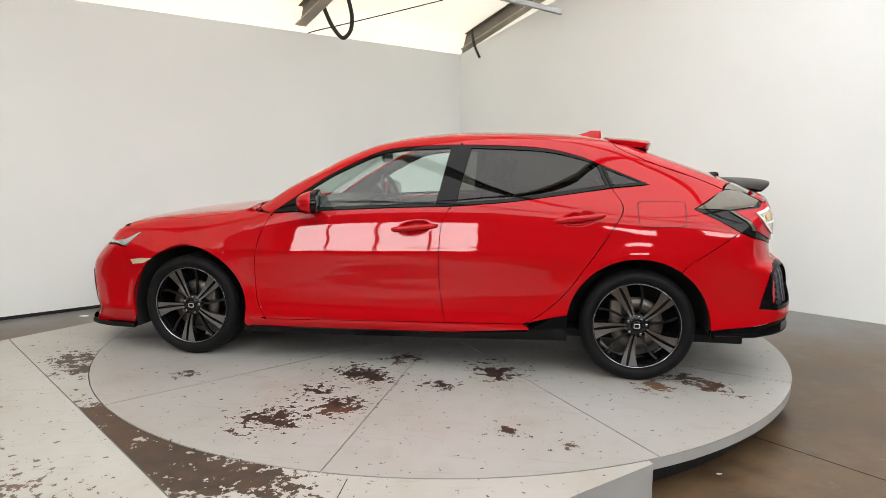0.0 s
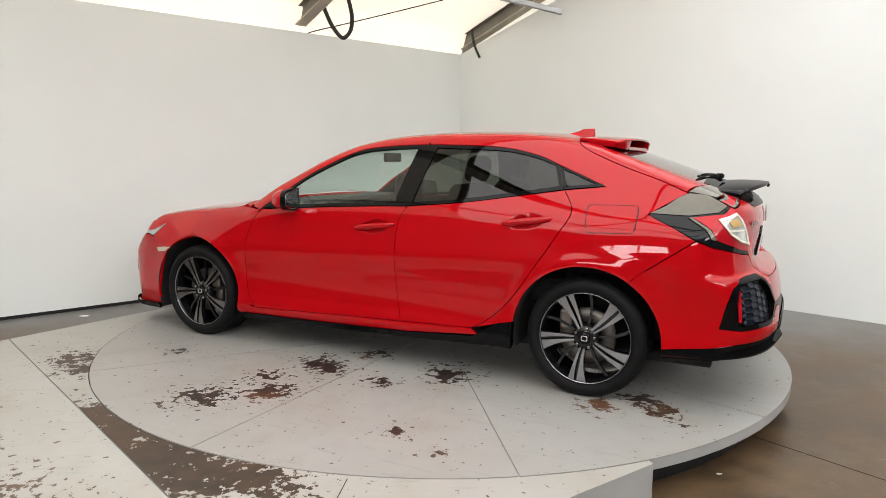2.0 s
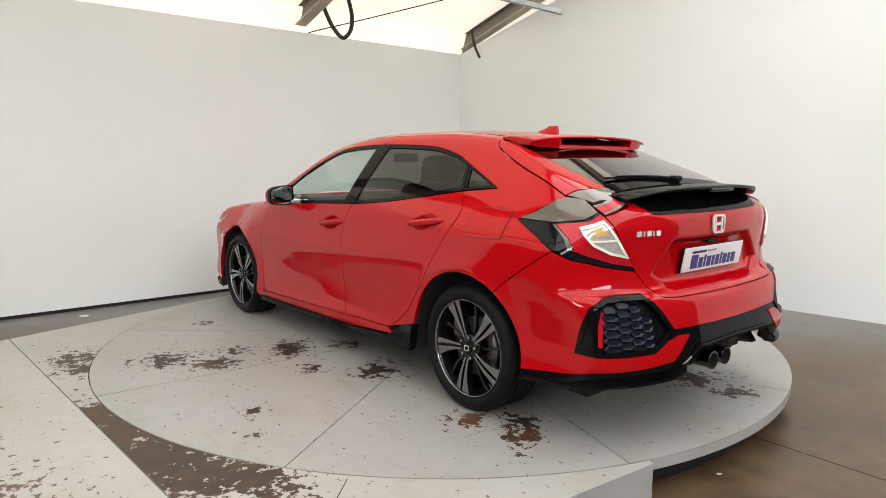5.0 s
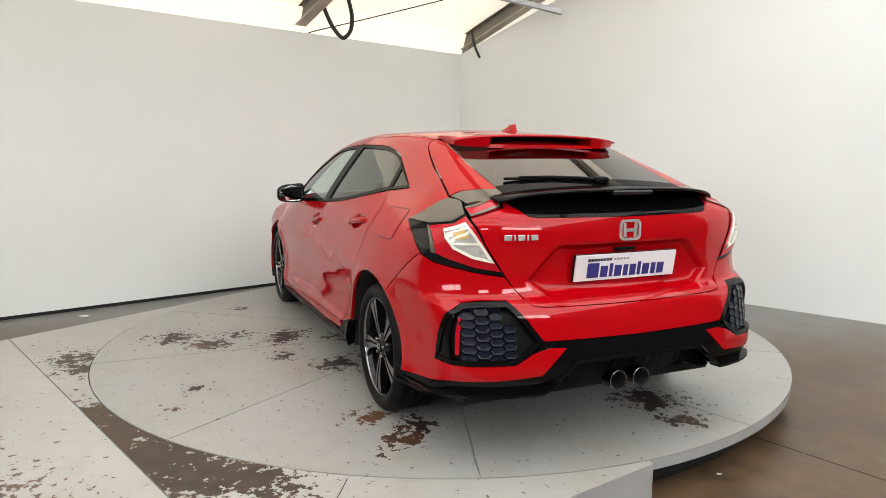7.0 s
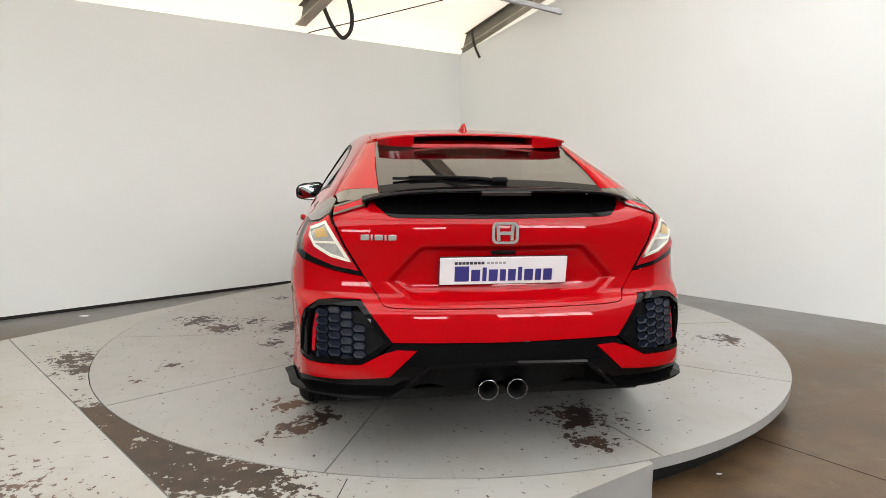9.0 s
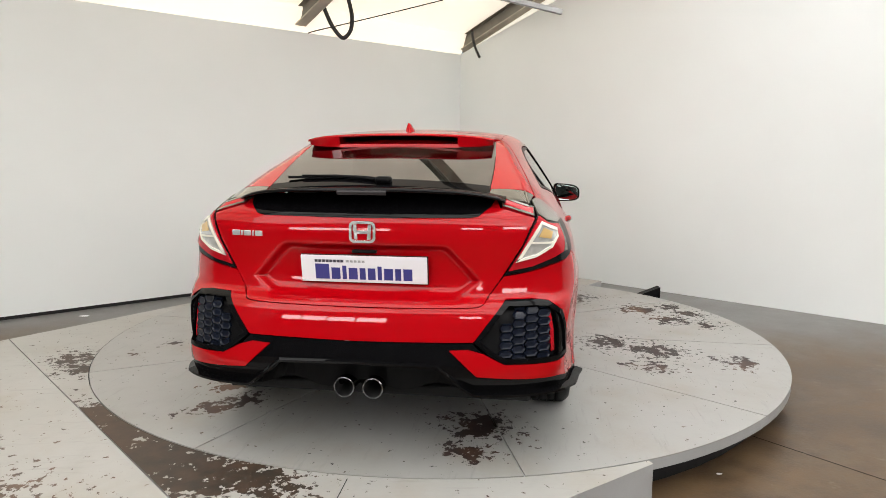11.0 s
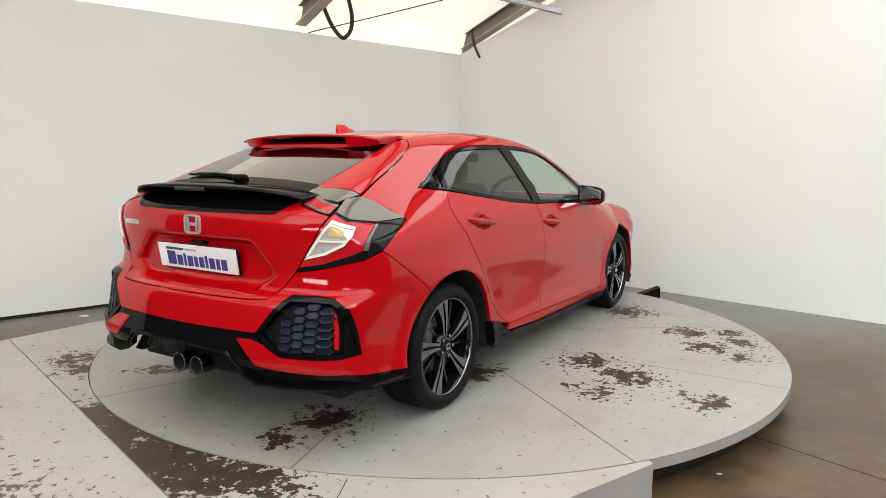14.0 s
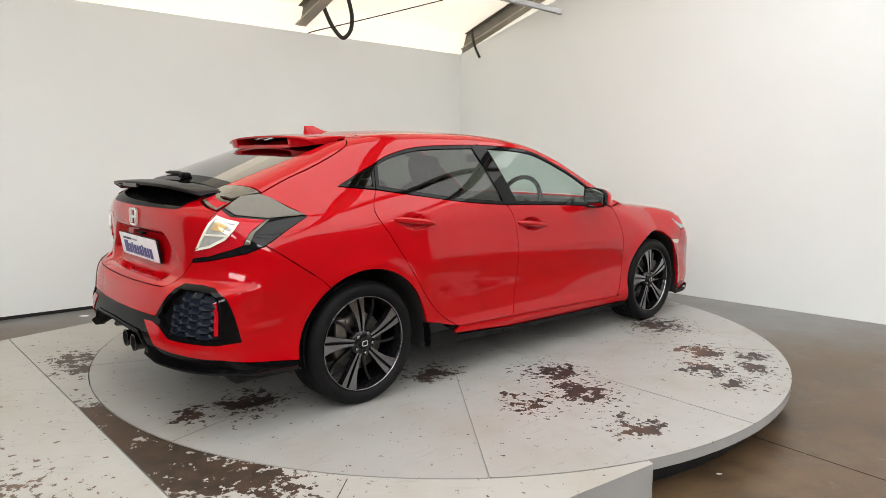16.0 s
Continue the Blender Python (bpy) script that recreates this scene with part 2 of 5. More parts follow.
PLAN = spline([-2.4, -2.15, -2.07, -1.95, -1.75, -1.35, -1.0, -0.5, 0, 0.8, 1.35, 1.6, 1.9, 2.06, 2.3],
              [0.70, 0.805, 0.83, 0.85, 0.875, 0.893, 0.893, 0.886, 0.886, 0.893, 0.893, 0.878, 0.835, 0.79, 0.68])
TUCK = spline([0.1, 0.2, 0.265, 0.30, 0.36, 0.45, 0.56, 0.655, 0.685, 0.72, 0.80, 0.86, 0.96, 1.2],
              [-0.05, -0.02, -0.001, -0.004, -0.014, -0.017, -0.009, 0.0, 0.001, -0.003, -0.0145, -0.0215, -0.036, -0.10])
BELT = spline([-2.2, -1.9, -1.63, -1.4, -1.0, -0.3, 0.4, 0.9, 1.4], [0.70, 0.76, 0.806, 0.818, 0.84, 0.853, 0.845, 0.80, 0.70])
LEAN = spline([-2.2, -1.6, -1.2, -0.3, 0.5, 1.0], [0.9, 0.84, 0.77, 0.63, 0.60, 0.60])
REAR = spline([0.1, 0.2, 0.26, 0.3, 0.39, 0.54, 0.62, 0.655, 0.69, 0.78, 0.925, 1.0, 1.06, 1.12, 1.3],
              [-1.95, -2.10, -2.20, -2.228, -2.268, -2.245, -2.228, -2.206, -2.152, -2.135, -2.14, -2.128, -2.09, -2.03, -1.9])
NOSE = spline([0.05, 0.12, 0.24, 0.35, 0.45, 0.53, 0.62, 0.7, 0.85], [2.24, 2.29, 2.24, 2.26, 2.27, 2.26, 2.2, 2.12, 2.0])
AXLE, HUB, REACH = 1.348, 0.312, 0.858


def side_y(x, z):
    rise = 0.05 * np.clip((-x - 0.2) / 1.5, -0.6, 1)
    low = PLAN(x) + TUCK(z - rise * np.clip((z - 0.5) / 0.3, 0, 1))
    for a in (AXLE, -AXLE):
        r = np.sqrt((x - a) ** 2 + (z - HUB) ** 2)
        low = low + 0.012 * np.exp(-((r - 0.385) / 0.055) ** 2)
    dz = z - 0.96
    high = BELT(x) - LEAN(x) * dz - 0.12 * np.maximum(dz, 0) ** 2
    k = 0.018
    return -k * np.logaddexp(-low / k, -high / k)


def body(x, y, z):
    """Below nought inside the body, above nought outside."""
    y = np.abs(y)
    bow = 0.12 * y ** 2 + 0.4 * y ** 6
    k = 0.022
    side = y - side_y(x, z)
    rear = REAR(z) + bow - x
    nose = x - NOSE(z) + 0.2 * y ** 2 + 0.3 * y ** 6
    top = (z - TOP(x) + np.where(x > 0.95, 0.06, 0.11) * y ** 2) * 0.9
    f = np.logaddexp(np.logaddexp(side / k, top / k), np.logaddexp(rear / k, nose / k)) * k
    return f


def solve(f, lo, hi):
    """Where a rising function of an array passes nought."""
    lo, hi = np.array(lo, float), np.array(hi, float)
    for _ in range(36):
        mid = (lo + hi) / 2
        out = f(mid) > 0
        hi, lo = np.where(out, mid, hi), np.where(out, lo, mid)
    return (lo + hi) / 2


def side_point(x, z):
    x, z = np.broadcast_arrays(np.array(x, float), np.array(z, float))
    y = solve(lambda y: body(x, y, z), np.zeros(x.shape), np.full(x.shape, 1.3))
    return np.stack([x, y, z], -1)


def rear_point(y, z):
    y, z = np.broadcast_arrays(np.array(y, float), np.array(z, float))
    x = -solve(lambda x: body(-x, y, z), np.full(y.shape, 0.5), np.full(y.shape, 3.0))
    return np.stack([x, y, z], -1)


def top_point(x, y):
    x, y = np.broadcast_arrays(np.array(x, float), np.array(y, float))
    z = solve(lambda z: body(x, y, z), np.full(x.shape, 0.3), np.full(x.shape, 1.7))
    return np.stack([x, y, z], -1)


def round_point(a, z):
    a, z = np.broadcast_arrays(np.array(a, float), np.array(z, float))
    r = solve(lambda r: body(r * np.cos(a), r * np.sin(a), z), np.full(a.shape, 0.02), np.full(a.shape, 3.2))
    return np.stack([r * np.cos(a), r * np.sin(a), z], -1)


def normals(p):
    e = 0.004
    g = np.stack([body(*(p + e * d).T) - body(*(p - e * d).T) for d in np.eye(3)], -1)
    return g / np.linalg.norm(g, axis=-1, keepdims=True)
# ---- mesh helpers ----
def mesh_object(name, verts, faces, material, smooth=False):
    me = bpy.data.meshes.new(name)
    me.from_pydata([tuple(v) for v in verts], [], [tuple(f) for f in faces])
    me.materials.append(material)
    me.update()
    if smooth:
        me.shade_smooth()
    return new(name, me)


def part(name, bm, material, parent, label=""):
    """Links a bmesh as one mesh object under a thing or a part."""
    me = bpy.data.meshes.new(name)
    bm.normal_update()
    bm.to_mesh(me)
    bm.free()
    me.materials.append(material)
    ob = new(name, me)
    ob.parent = parent
    if label:
        ob["label"] = label
    return ob


def bm_box(cx, cy, cz, sx, sy, sz, bevel=0.0, turn=None, segments=2):
    bm = bmesh.new()
    m = Matrix.Translation((cx, cy, cz)) @ (turn or Matrix.Identity(4)) @ Matrix.Diagonal((sx, sy, sz, 1))
    bmesh.ops.create_cube(bm, size=1, matrix=m)
    if bevel:
        bmesh.ops.bevel(bm, geom=bm.edges[:], offset=bevel, segments=segments, affect="EDGES", profile=0.5)
    return bm


def bm_loft(rings, close=True, caps=True, smooth=True):
    """A skin over rings of equal length."""
    bm = bmesh.new()
    vs = [[bm.verts.new(tuple(p)) for p in ring] for ring in rings]
    n = len(rings[0])
    for a, b in zip(vs, vs[1:]):
        for i in range(n if close else n - 1):
            f = bm.faces.new((a[i], a[(i + 1) % n], b[(i + 1) % n], b[i]))
            f.smooth = smooth
    if caps:
        bm.faces.new(vs[0][::-1])
        bm.faces.new(vs[-1])
    bmesh.ops.recalc_face_normals(bm, faces=bm.faces[:])
    return bm


def bm_prism(outline, depth_vec):
    """A flat outline pushed along a vector."""
    bm = bmesh.new()
    a = [bm.verts.new(tuple(p)) for p in outline]
    b = [bm.verts.new(tuple(Vector(p) + Vector(depth_vec))) for p in outline]
    n = len(a)
    bm.faces.new(a)
    bm.faces.new(b[::-1])
    for i in range(n):
        bm.faces.new((a[i], b[i], b[(i + 1) % n], a[(i + 1) % n]))
    bmesh.ops.recalc_face_normals(bm, faces=bm.faces[:])
    return bm


def bm_tube(points, radius, sides=10):
    pts = [Vector(p) for p in points]
    rings = []
    for i, p in enumerate(pts):
        d = (pts[min(i + 1, len(pts) - 1)] - pts[max(i - 1, 0)]).normalized()
        u = d.orthogonal().normalized() if i == 0 else (rings_u - d * rings_u.dot(d)).normalized()
        rings_u = u
        w = d.cross(u)
        r = radius[i] if isinstance(radius, (list, tuple)) else radius
        rings.append([p + (u * math.cos(a) + w * math.sin(a)) * r for a in np.linspace(0, 2 * math.pi, sides, endpoint=False)])
    return bm_loft(rings)


# ---- the hall: two white walls that meet in a corner, a pitched translucent roof, and the plain rest behind the camera ----
FLOOR_Z, EAVES, PITCH = -0.18, 2.655, 0.31
WALL_DROP = 0.055
CORNER = Vector((0.24, 4.38, 0))
LEFT_DIR = Vector((-0.762, -0.648, 0))
RIGHT_DIR = Vector((0.722, -0.692, 0))
IN_LEFT = Vector((0.648, -0.762, 0))
IN_RIGHT = Vector((-0.692, -0.722, 0))
RIDGE = 9.5


def roof_z(p):
    d = (Vector(p) - CORNER).dot(IN_LEFT)
    return EAVES + PITCH * (d if d < RIDGE else 2 * RIDGE - d)


def wall(name, foot, material, label):
    """An upright wall: foot is the near edge from end to end; its top follows the roof; thickness goes outwards."""
    a, b, out = foot
    steps = 8
    verts, faces = [], []
    for i in range(steps + 1):
        p = a.lerp(b, i / steps)
        top = max(roof_z(p), EAVES) - WALL_DROP
        for q in (p, p + out * 0.12):
            verts += [(q.x, q.y, FLOOR_Z), (q.x, q.y, top)]
    for i in range(steps):
        k, j = 4 * i, 4 * i + 4
        faces += [(k, j, j + 1, k + 1), (k + 2, k + 3, j + 3, j + 2), (k + 1, j + 1, j + 3, k + 3), (k, k + 2, j + 2, j)]
    faces += [(0, 1, 3, 2), (4 * steps, 4 * steps + 2, 4 * steps + 3, 4 * steps + 1)]
    ob = mesh_object(name, verts, faces, material)
    return tagged(ob, label, "wall", kind="structure")


left_end, right_end = CORNER + LEFT_DIR * 9.0, CORNER + RIGHT_DIR * 9.0
back_l, back_r = Vector((left_end.x, -9.0, 0)), Vector((right_end.x, -9.0, 0))
wall("wall_west", (CORNER, left_end, -IN_LEFT), WALL, "white painted partition wall with a dark gap at its foot")
wall("wall_north", (CORNER, right_end, -IN_RIGHT), WALL, "white painted partition wall rising to the roof rafter")
wall("wall_hall_west", (left_end, back_l, Vector((-1, 0, 0))), HALL, "plain dark cladding of the hall behind")
wall("wall_hall_south", (back_l, back_r, Vector((0, -1, 0))), HALL, "plain dark cladding of the hall behind")
wall("wall_hall_east", (right_end, back_r, Vector((1, 0, 0))), HALL, "plain dark cladding of the hall behind")

foot = CORNER + LEFT_DIR * 0.02
bm = bm_prism([foot + IN_LEFT * 0.003 + Vector((0, 0, FLOOR_Z)), foot + LEFT_DIR * 8.9 + IN_LEFT * 0.003 + Vector((0, 0, FLOOR_Z)),
               foot + LEFT_DIR * 8.9 + IN_LEFT * 0.003 + Vector((0, 0, FLOOR_Z + 0.03)), foot + IN_LEFT * 0.003 + Vector((0, 0, FLOOR_Z + 0.03))], IN_LEFT * -0.002)
tagged(part("baseboard", bm, BLACK, None), "black strip along the foot of the white wall", "baseboard", kind="structure")

floor = mesh_object("floor", [(-14, -14, FLOOR_Z), (14, -14, FLOOR_Z), (14, 10, FLOOR_Z), (-14, 10, FLOOR_Z)], [(0, 1, 2, 3)], FLOOR)
tagged(floor, "worn grey and brown stained concrete floor", "floor", kind="structure")
a, b = Vector((1.5, -1.30, 0)), Vector((3.2, -3.45, 0))
side = (b - a).normalized().cross(Vector((0, 0, 1))) * 0.002
joint = bm_prism([p + Vector((0, 0, FLOOR_Z + 0.0015)) for p in (a - side, b - side, b + side, a + side)], (0, 0, -0.001))
tagged(part("floor_joint", joint, BLACK, None), "thin dark saw-cut joint in the concrete floor", "joint", kind="structure")

# roof sheets: each bay between two rafters
UP = Vector((0, 0, 1))


def roof_point(s, d, lift=0.0):
    p = CORNER + LEFT_DIR * s + IN_LEFT * d
    return Vector((p.x, p.y, EAVES + PITCH * (d if d < RIDGE else 2 * RIDGE - d) + lift))


verts, faces = [], []
for s0, s1 in ((-14, -9.2), (-9.2, -4.6), (-4.6, 0), (0, 2.32), (2.32, 4.64), (4.64, 6.96), (6.96, 14)):
    for d0, d1 in ((-0.3, 3.4), (3.4, RIDGE), (RIDGE, 19)):
        k = len(verts)
        verts += [roof_point(s0, d0, 0.17), roof_point(s1, d0, 0.17), roof_point(s1, d1, 0.17), roof_point(s0, d1, 0.17)]
        faces.append((k, k + 1, k + 2, k + 3))
for s0, s1 in ((-0.02, 2.32), (2.32, 4.64), (4.64, 6.96), (6.96, 9.0)):
    # the sheet's turned-down skirt behind the wall's head
    k = len(verts)
    low, high = Vector((0, 0, -WALL_DROP - 0.02)), Vector((0, 0, 0.17))
    verts += [roof_point(s0, -0.02) + low, roof_point(s1, -0.02) + low, roof_point(s1, 0.1) + high, roof_point(s0, 0.1) + high]
    faces.append((k, k + 1, k + 2, k + 3))
roof = mesh_object("ceiling", verts, faces, NEAR_SHEET)
roof.data.materials.append(FILL_SHEET)
# bays past d = 3.4 are out of view, their glow raised to light the hall
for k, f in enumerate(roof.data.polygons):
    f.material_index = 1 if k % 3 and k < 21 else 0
tagged(roof, "glowing translucent roof sheets, creamy by the wall and brightened out of view", "ceiling", kind="structure")


def rafter(s, width=0.13, depth=0.17, far=RIDGE):
    """A steel roof member that climbs from the west wall, with two flanges and a web."""
    holder = new("rafter")
    run = (roof_point(s, far) - roof_point(s, 0)).normalized()
    across = LEFT_DIR.normalized()
    up = across.cross(run).normalized()
    if up.z < 0:
        up = -up
    o = roof_point(s, -0.05)
    length = (roof_point(s, far) - o).length

    def bar(u0, u1, v0, v1, name):
        outline = [o + across * u + up * v for u, v in ((u0, v0), (u1, v0), (u1, v1), (u0, v1))]
        part(name, bm_prism(outline, run * length), FLANGE if v0 == 0.0 else RAFTER, holder)
    bar(-width / 2, width / 2, 0.0, 0.012, "flange")
    bar(-width / 2, width / 2, depth - 0.014, depth - 0.002, "flange")
    bar(-0.006, 0.006, 0.012, depth - 0.014, "web")
    return tagged(holder, "dusty steel roof rafter climbing from the white wall", "rafter", group="roof rafters")


for s in (-0.05, 2.37, 4.8, 7.2):
    rafter(s)
for s in (-4.6, -9.2):
    rafter(s)


def purlin(d, s0, s1):
    holder = new("purlin")
    run = LEFT_DIR * (s1 - s0)
    o = roof_point(s0, d)
    outline = [o + IN_LEFT * u + UP * (v + PITCH * u) for u, v in ((-0.035, 0.19), (0.035, 0.19), (0.035, 0.07), (-0.035, 0.07))]
    part("bar", bm_prism(outline, run), RAFTER, holder)
    return tagged(holder, "dusty steel purlin carrying the roof sheets", "purlin", group="roof purlins")


for d in (3.4, 5.2, 7.0, 8.8):
    purlin(d, -8.5, 8.5)

# ---- the turntable: ten painted plates on a round frame ----
RIM_R, TABLE_T = 2.256, 0.052
table = new("turntable")
tagged(table, "round pale grey painted turntable with worn dark patches", "turntable")
SEAMS = [16 + 36.1 * i for i in range(10)]


def sector(a0, a1, r0, r1, z0, z1, n=18):
    bm = bmesh.new()
    tops, bots = [], []
    for r, lst in ((r0, 0), (r1, 1)):
        row_t, row_b = [], []
        for i in range(n + 1):
            a = radians(a0 + (a1 - a0) * i / n)
            # an even gap of 3 mm at both edges
            shift = math.asin(min(1, 0.0016 / r))
            a = a + shift * (1 - 2 * i / n)
            row_t.append(bm.verts.new((r * math.cos(a), r * math.sin(a), z1)))
            row_b.append(bm.verts.new((r * math.cos(a), r * math.sin(a), z0)))
        tops.append(row_t)
        bots.append(row_b)
    for i in range(n):
        bm.faces.new((tops[0][i], tops[1][i], tops[1][i + 1], tops[0][i + 1]))
        bm.faces.new((bots[0][i], bots[0][i + 1], bots[1][i + 1], bots[1][i]))
        bm.faces.new((tops[1][i], bots[1][i], bots[1][i + 1], tops[1][i + 1]))
        bm.faces.new((tops[0][i], tops[0][i + 1], bots[0][i + 1], bots[0][i]))
    for i in (0, n):
        bm.faces.new((tops[0][i], bots[0][i], bots[1][i], tops[1][i]))
    bmesh.ops.recalc_face_normals(bm, faces=bm.faces[:])
    return bm


for i in range(10):
    part("plate", sector(SEAMS[i], SEAMS[i] + 36.0, 0.25, RIM_R, -0.006, 0.0), DISC_PAINT, table)
part("hub_plate", sector(0, 360, 0.02, 0.248, -0.006, 0.0, 48), DISC_PAINT, table)
part("frame", sector(0, 360, 0.3, RIM_R - 0.001, -TABLE_T, -0.0065, 120), SIDE_PAINT, table, "light grey painted rim of the turntable")
pedestal = new("table_pedestal")
part("drum", sector(0, 360, 0.4, 2.14, FLOOR_Z, -TABLE_T - 0.004, 64), DARK, pedestal)
tagged(pedestal, "dark steel drum under the turntable", "pedestal")

# ---- the fixed deck round the table, level with it, and the ramp before it ----
OUTLINE = [Vector(p) for p in ((0.87, -2.12), (-0.42, -3.02), (-2.94, -0.29), (-1.43, 1.90), (-0.3, 3.05), (0.9, 2.55), (1.64, 1.985))]


def outline_r(a):
    d = Vector((math.cos(a), math.sin(a)))
    best = None
    for p, q in zip(OUTLINE, OUTLINE[1:]):
        e = q - p
        det = d.x * -e.y + d.y * e.x
        if abs(det) < 1e-9:
            continue
        r = (p.x * -e.y + p.y * e.x) / det
        u = (d.x * p.y - d.y * p.x) / det
        if -1e-6 <= u <= 1 + 1e-6 and r > 0:
            best = r if best is None else max(best, r)
    return best


bm = bmesh.new()
angles = sorted(set(list(np.linspace(-67.7, -309.5, 200)) + [math.degrees(math.atan2(p.y, p.x)) - (360 if math.atan2(p.y, p.x) > 0 else 0) for p in OUTLINE[1:-1]]))
rows = []
GAP_R = RIM_R + 0.005
for a in angles:
    r = outline_r(radians(a))
    if r is None:
        continue
    r = max(r, GAP_R + 0.012)
    c, s = math.cos(radians(a)), math.sin(radians(a))
    rows.append([bm.verts.new((c * q, s * q, z)) for q, z in ((GAP_R, FLOOR_Z), (GAP_R, -0.002), (r, -0.002), (r, FLOOR_Z))])
for p, q in zip(rows, rows[1:]):
    for k in range(3):
        bm.faces.new((p[k], p[k + 1], q[k + 1], q[k]))
for r in (rows[0], rows[-1]):
    bm.faces.new(r)
bmesh.ops.recalc_face_normals(bm, faces=bm.faces[:])
deck = part("deck", bm, DECK_PAINT, None)
deck.data.materials.append(SIDE_PAINT)
deck.data.materials.append(BLACK)
for f in deck.data.polygons:
    inner = math.hypot(f.center.x, f.center.y) < GAP_R + 0.004
    f.material_index = 0 if abs(f.normal.z) > 0.5 else 2 if inner else 1
tagged(deck, "pale painted steel deck worn to brown beside the turntable", "platform", kind="structure")

edge0, edge1 = Vector((-2.94, -0.29, 0)), Vector((-0.42, -3.02, 0))
fall = Vector((-0.735, -0.678, 0))
p0, p1 = edge0 + fall * 0.006, edge1 + fall * 0.006
q0, q1 = p0 + fall * 2.2, p1 + fall * 2.2
z0, z1 = -0.002, FLOOR_Z + 0.004
bm = bmesh.new()
nn = 12
rows = []
for i in range(nn + 1):
    u = i / nn
    a, b = p0.lerp(q0, u), p1.lerp(q1, u)
    z = z0 + (z1 - z0) * u
    rows.append([bm.verts.new((a.x, a.y, FLOOR_Z)), bm.verts.new((a.x, a.y, z)), bm.verts.new((b.x, b.y, z)), bm.verts.new((b.x, b.y, FLOOR_Z))])
for p, q in zip(rows, rows[1:]):
    for k in range(3):
        bm.faces.new((p[k], p[k + 1], q[k + 1], q[k]))
bm.faces.new(rows[0])
bmesh.ops.recalc_face_normals(bm, faces=bm.faces[:])
ramp_ob = part("ramp", bm, RAMP_PAINT, None)
tagged(ramp_ob, "pale painted drive-on ramp with worn scuffed paint", "ramp", kind="structure")

# a seam in the deck
a, b = Vector((-0.361, -2.262, 0.0)), Vector((-0.40, -2.62, 0.0))
side = Vector((0.0016, 0, 0))
bm = bm_prism([a - side, b - side, b + side, a + side], (0, 0, -0.0014))
tagged(part("deck_seam", bm, BLACK, None), "dark seam between two deck plates", "seam", kind="structure")

# torn scraps lying on the floor
def scrap(x, y, size, turn):
    outline = []
    for i in range(7):
        a = 2 * math.pi * i / 7 + turn
        r = size * (0.7 + 0.5 * random.random())
        outline.append((x + r * math.cos(a), y + r * 0.55 * math.sin(a), FLOOR_Z + 0.002))
    ob = part("paper_scrap", bm_prism(outline, (0, 0, 0.003)), PLATE_WHITE, None)
    return tagged(ob, "small torn white scrap lying on the concrete", "scrap", group="scraps on the floor")


for x, y, size, turn in ((-3.191, 1.1, 0.045, 0.2), (1.26, -1.855, 0.013, 0.9)):
    scrap(x, y, size, turn)

# a black wedge on the floor behind the table
bm = bmesh.new()
low = [(1.86, 1.58), (2.11, 1.58), (2.11, 1.68), (1.86, 1.68)]
tops = (-0.085, 0.012, 0.012, -0.085)
vb = [bm.verts.new((x, y, FLOOR_Z)) for x, y in low]
vt = [bm.verts.new((x, y, z)) for (x, y), z in zip(low, tops)]
bm.faces.new(vb[::-1])
bm.faces.new(vt)
for i in range(4):
    bm.faces.new((vb[i], vb[(i + 1) % 4], vt[(i + 1) % 4], vt[i]))
bmesh.ops.bevel(bm, geom=bm.edges[:], offset=0.006, segments=2, affect="EDGES", profile=0.5)
tagged(part("wheel_chock", bm, PLASTIC, None), "black wedge standing on the floor behind the turntable", "wedge")

# ---- hanging things under the roof ----
def cable(name, pts, radius, label, material=CABLE, sides=10):
    ps = [Vector(p) for p in pts]
    dense = []
    for i in range(len(ps) - 1):
        p0, p1, p2, p3 = ps[max(i - 1, 0)], ps[i], ps[i + 1], ps[min(i + 2, len(ps) - 1)]
        for k in range(8):
            u = k / 8
            dense.append(0.5 * ((2 * p1) + (p2 - p0) * u + (2 * p0 - 5 * p1 + 4 * p2 - p3) * u * u + (3 * p1 - p0 - 3 * p2 + p3) * u ** 3))
    dense.append(ps[-1])
    return tagged(part(name, bm_tube(dense, radius, sides), material, None), label, "cable")


cable("hanging_cable", [(-1.255, 2.6, 3.11), (-1.283, 2.6, 2.928), (-1.249, 2.6, 2.797), (-1.169, 2.6, 2.618), (-1.063, 2.6, 2.497), (-0.978, 2.6, 2.567), (-0.958, 2.6, 2.712), (-0.991, 2.6, 2.884), (-1.019, 2.6, 3.055)], 0.022, "thick black cable hanging in a loop from the roof rafter")
cable("stay_wire", [(-1.479, 2.86, 2.589), (-1.373, 2.86, 2.619), (-0.757, 2.8, 2.748), (0.01, 2.75, 2.923), (0.462, 2.7, 3.03)], 0.006, "thin dark stay wire stretched under the roof", sides=6)
cable("cable_end", [(0.382, 4.133, 2.861), (0.391, 4.125, 2.76), (0.427, 4.09, 2.627), (0.476, 4.043, 2.514)], 0.016, "short black cable end hanging from the rafter")
BAR0, BAR1 = Vector((0.615, 3.1, 3.043)), Vector((1.353, 3.1, 2.875))
ax = (BAR1 - BAR0).normalized()
up = UP - ax * UP.dot(ax)
sd = ax.cross(up.normalized())
bm = bm_prism([BAR0 + sd * u + up * v for u, v in ((-0.03, -0.03), (0.03, -0.03), (0.03, 0.03), (-0.03, 0.03))], BAR1 - BAR0)
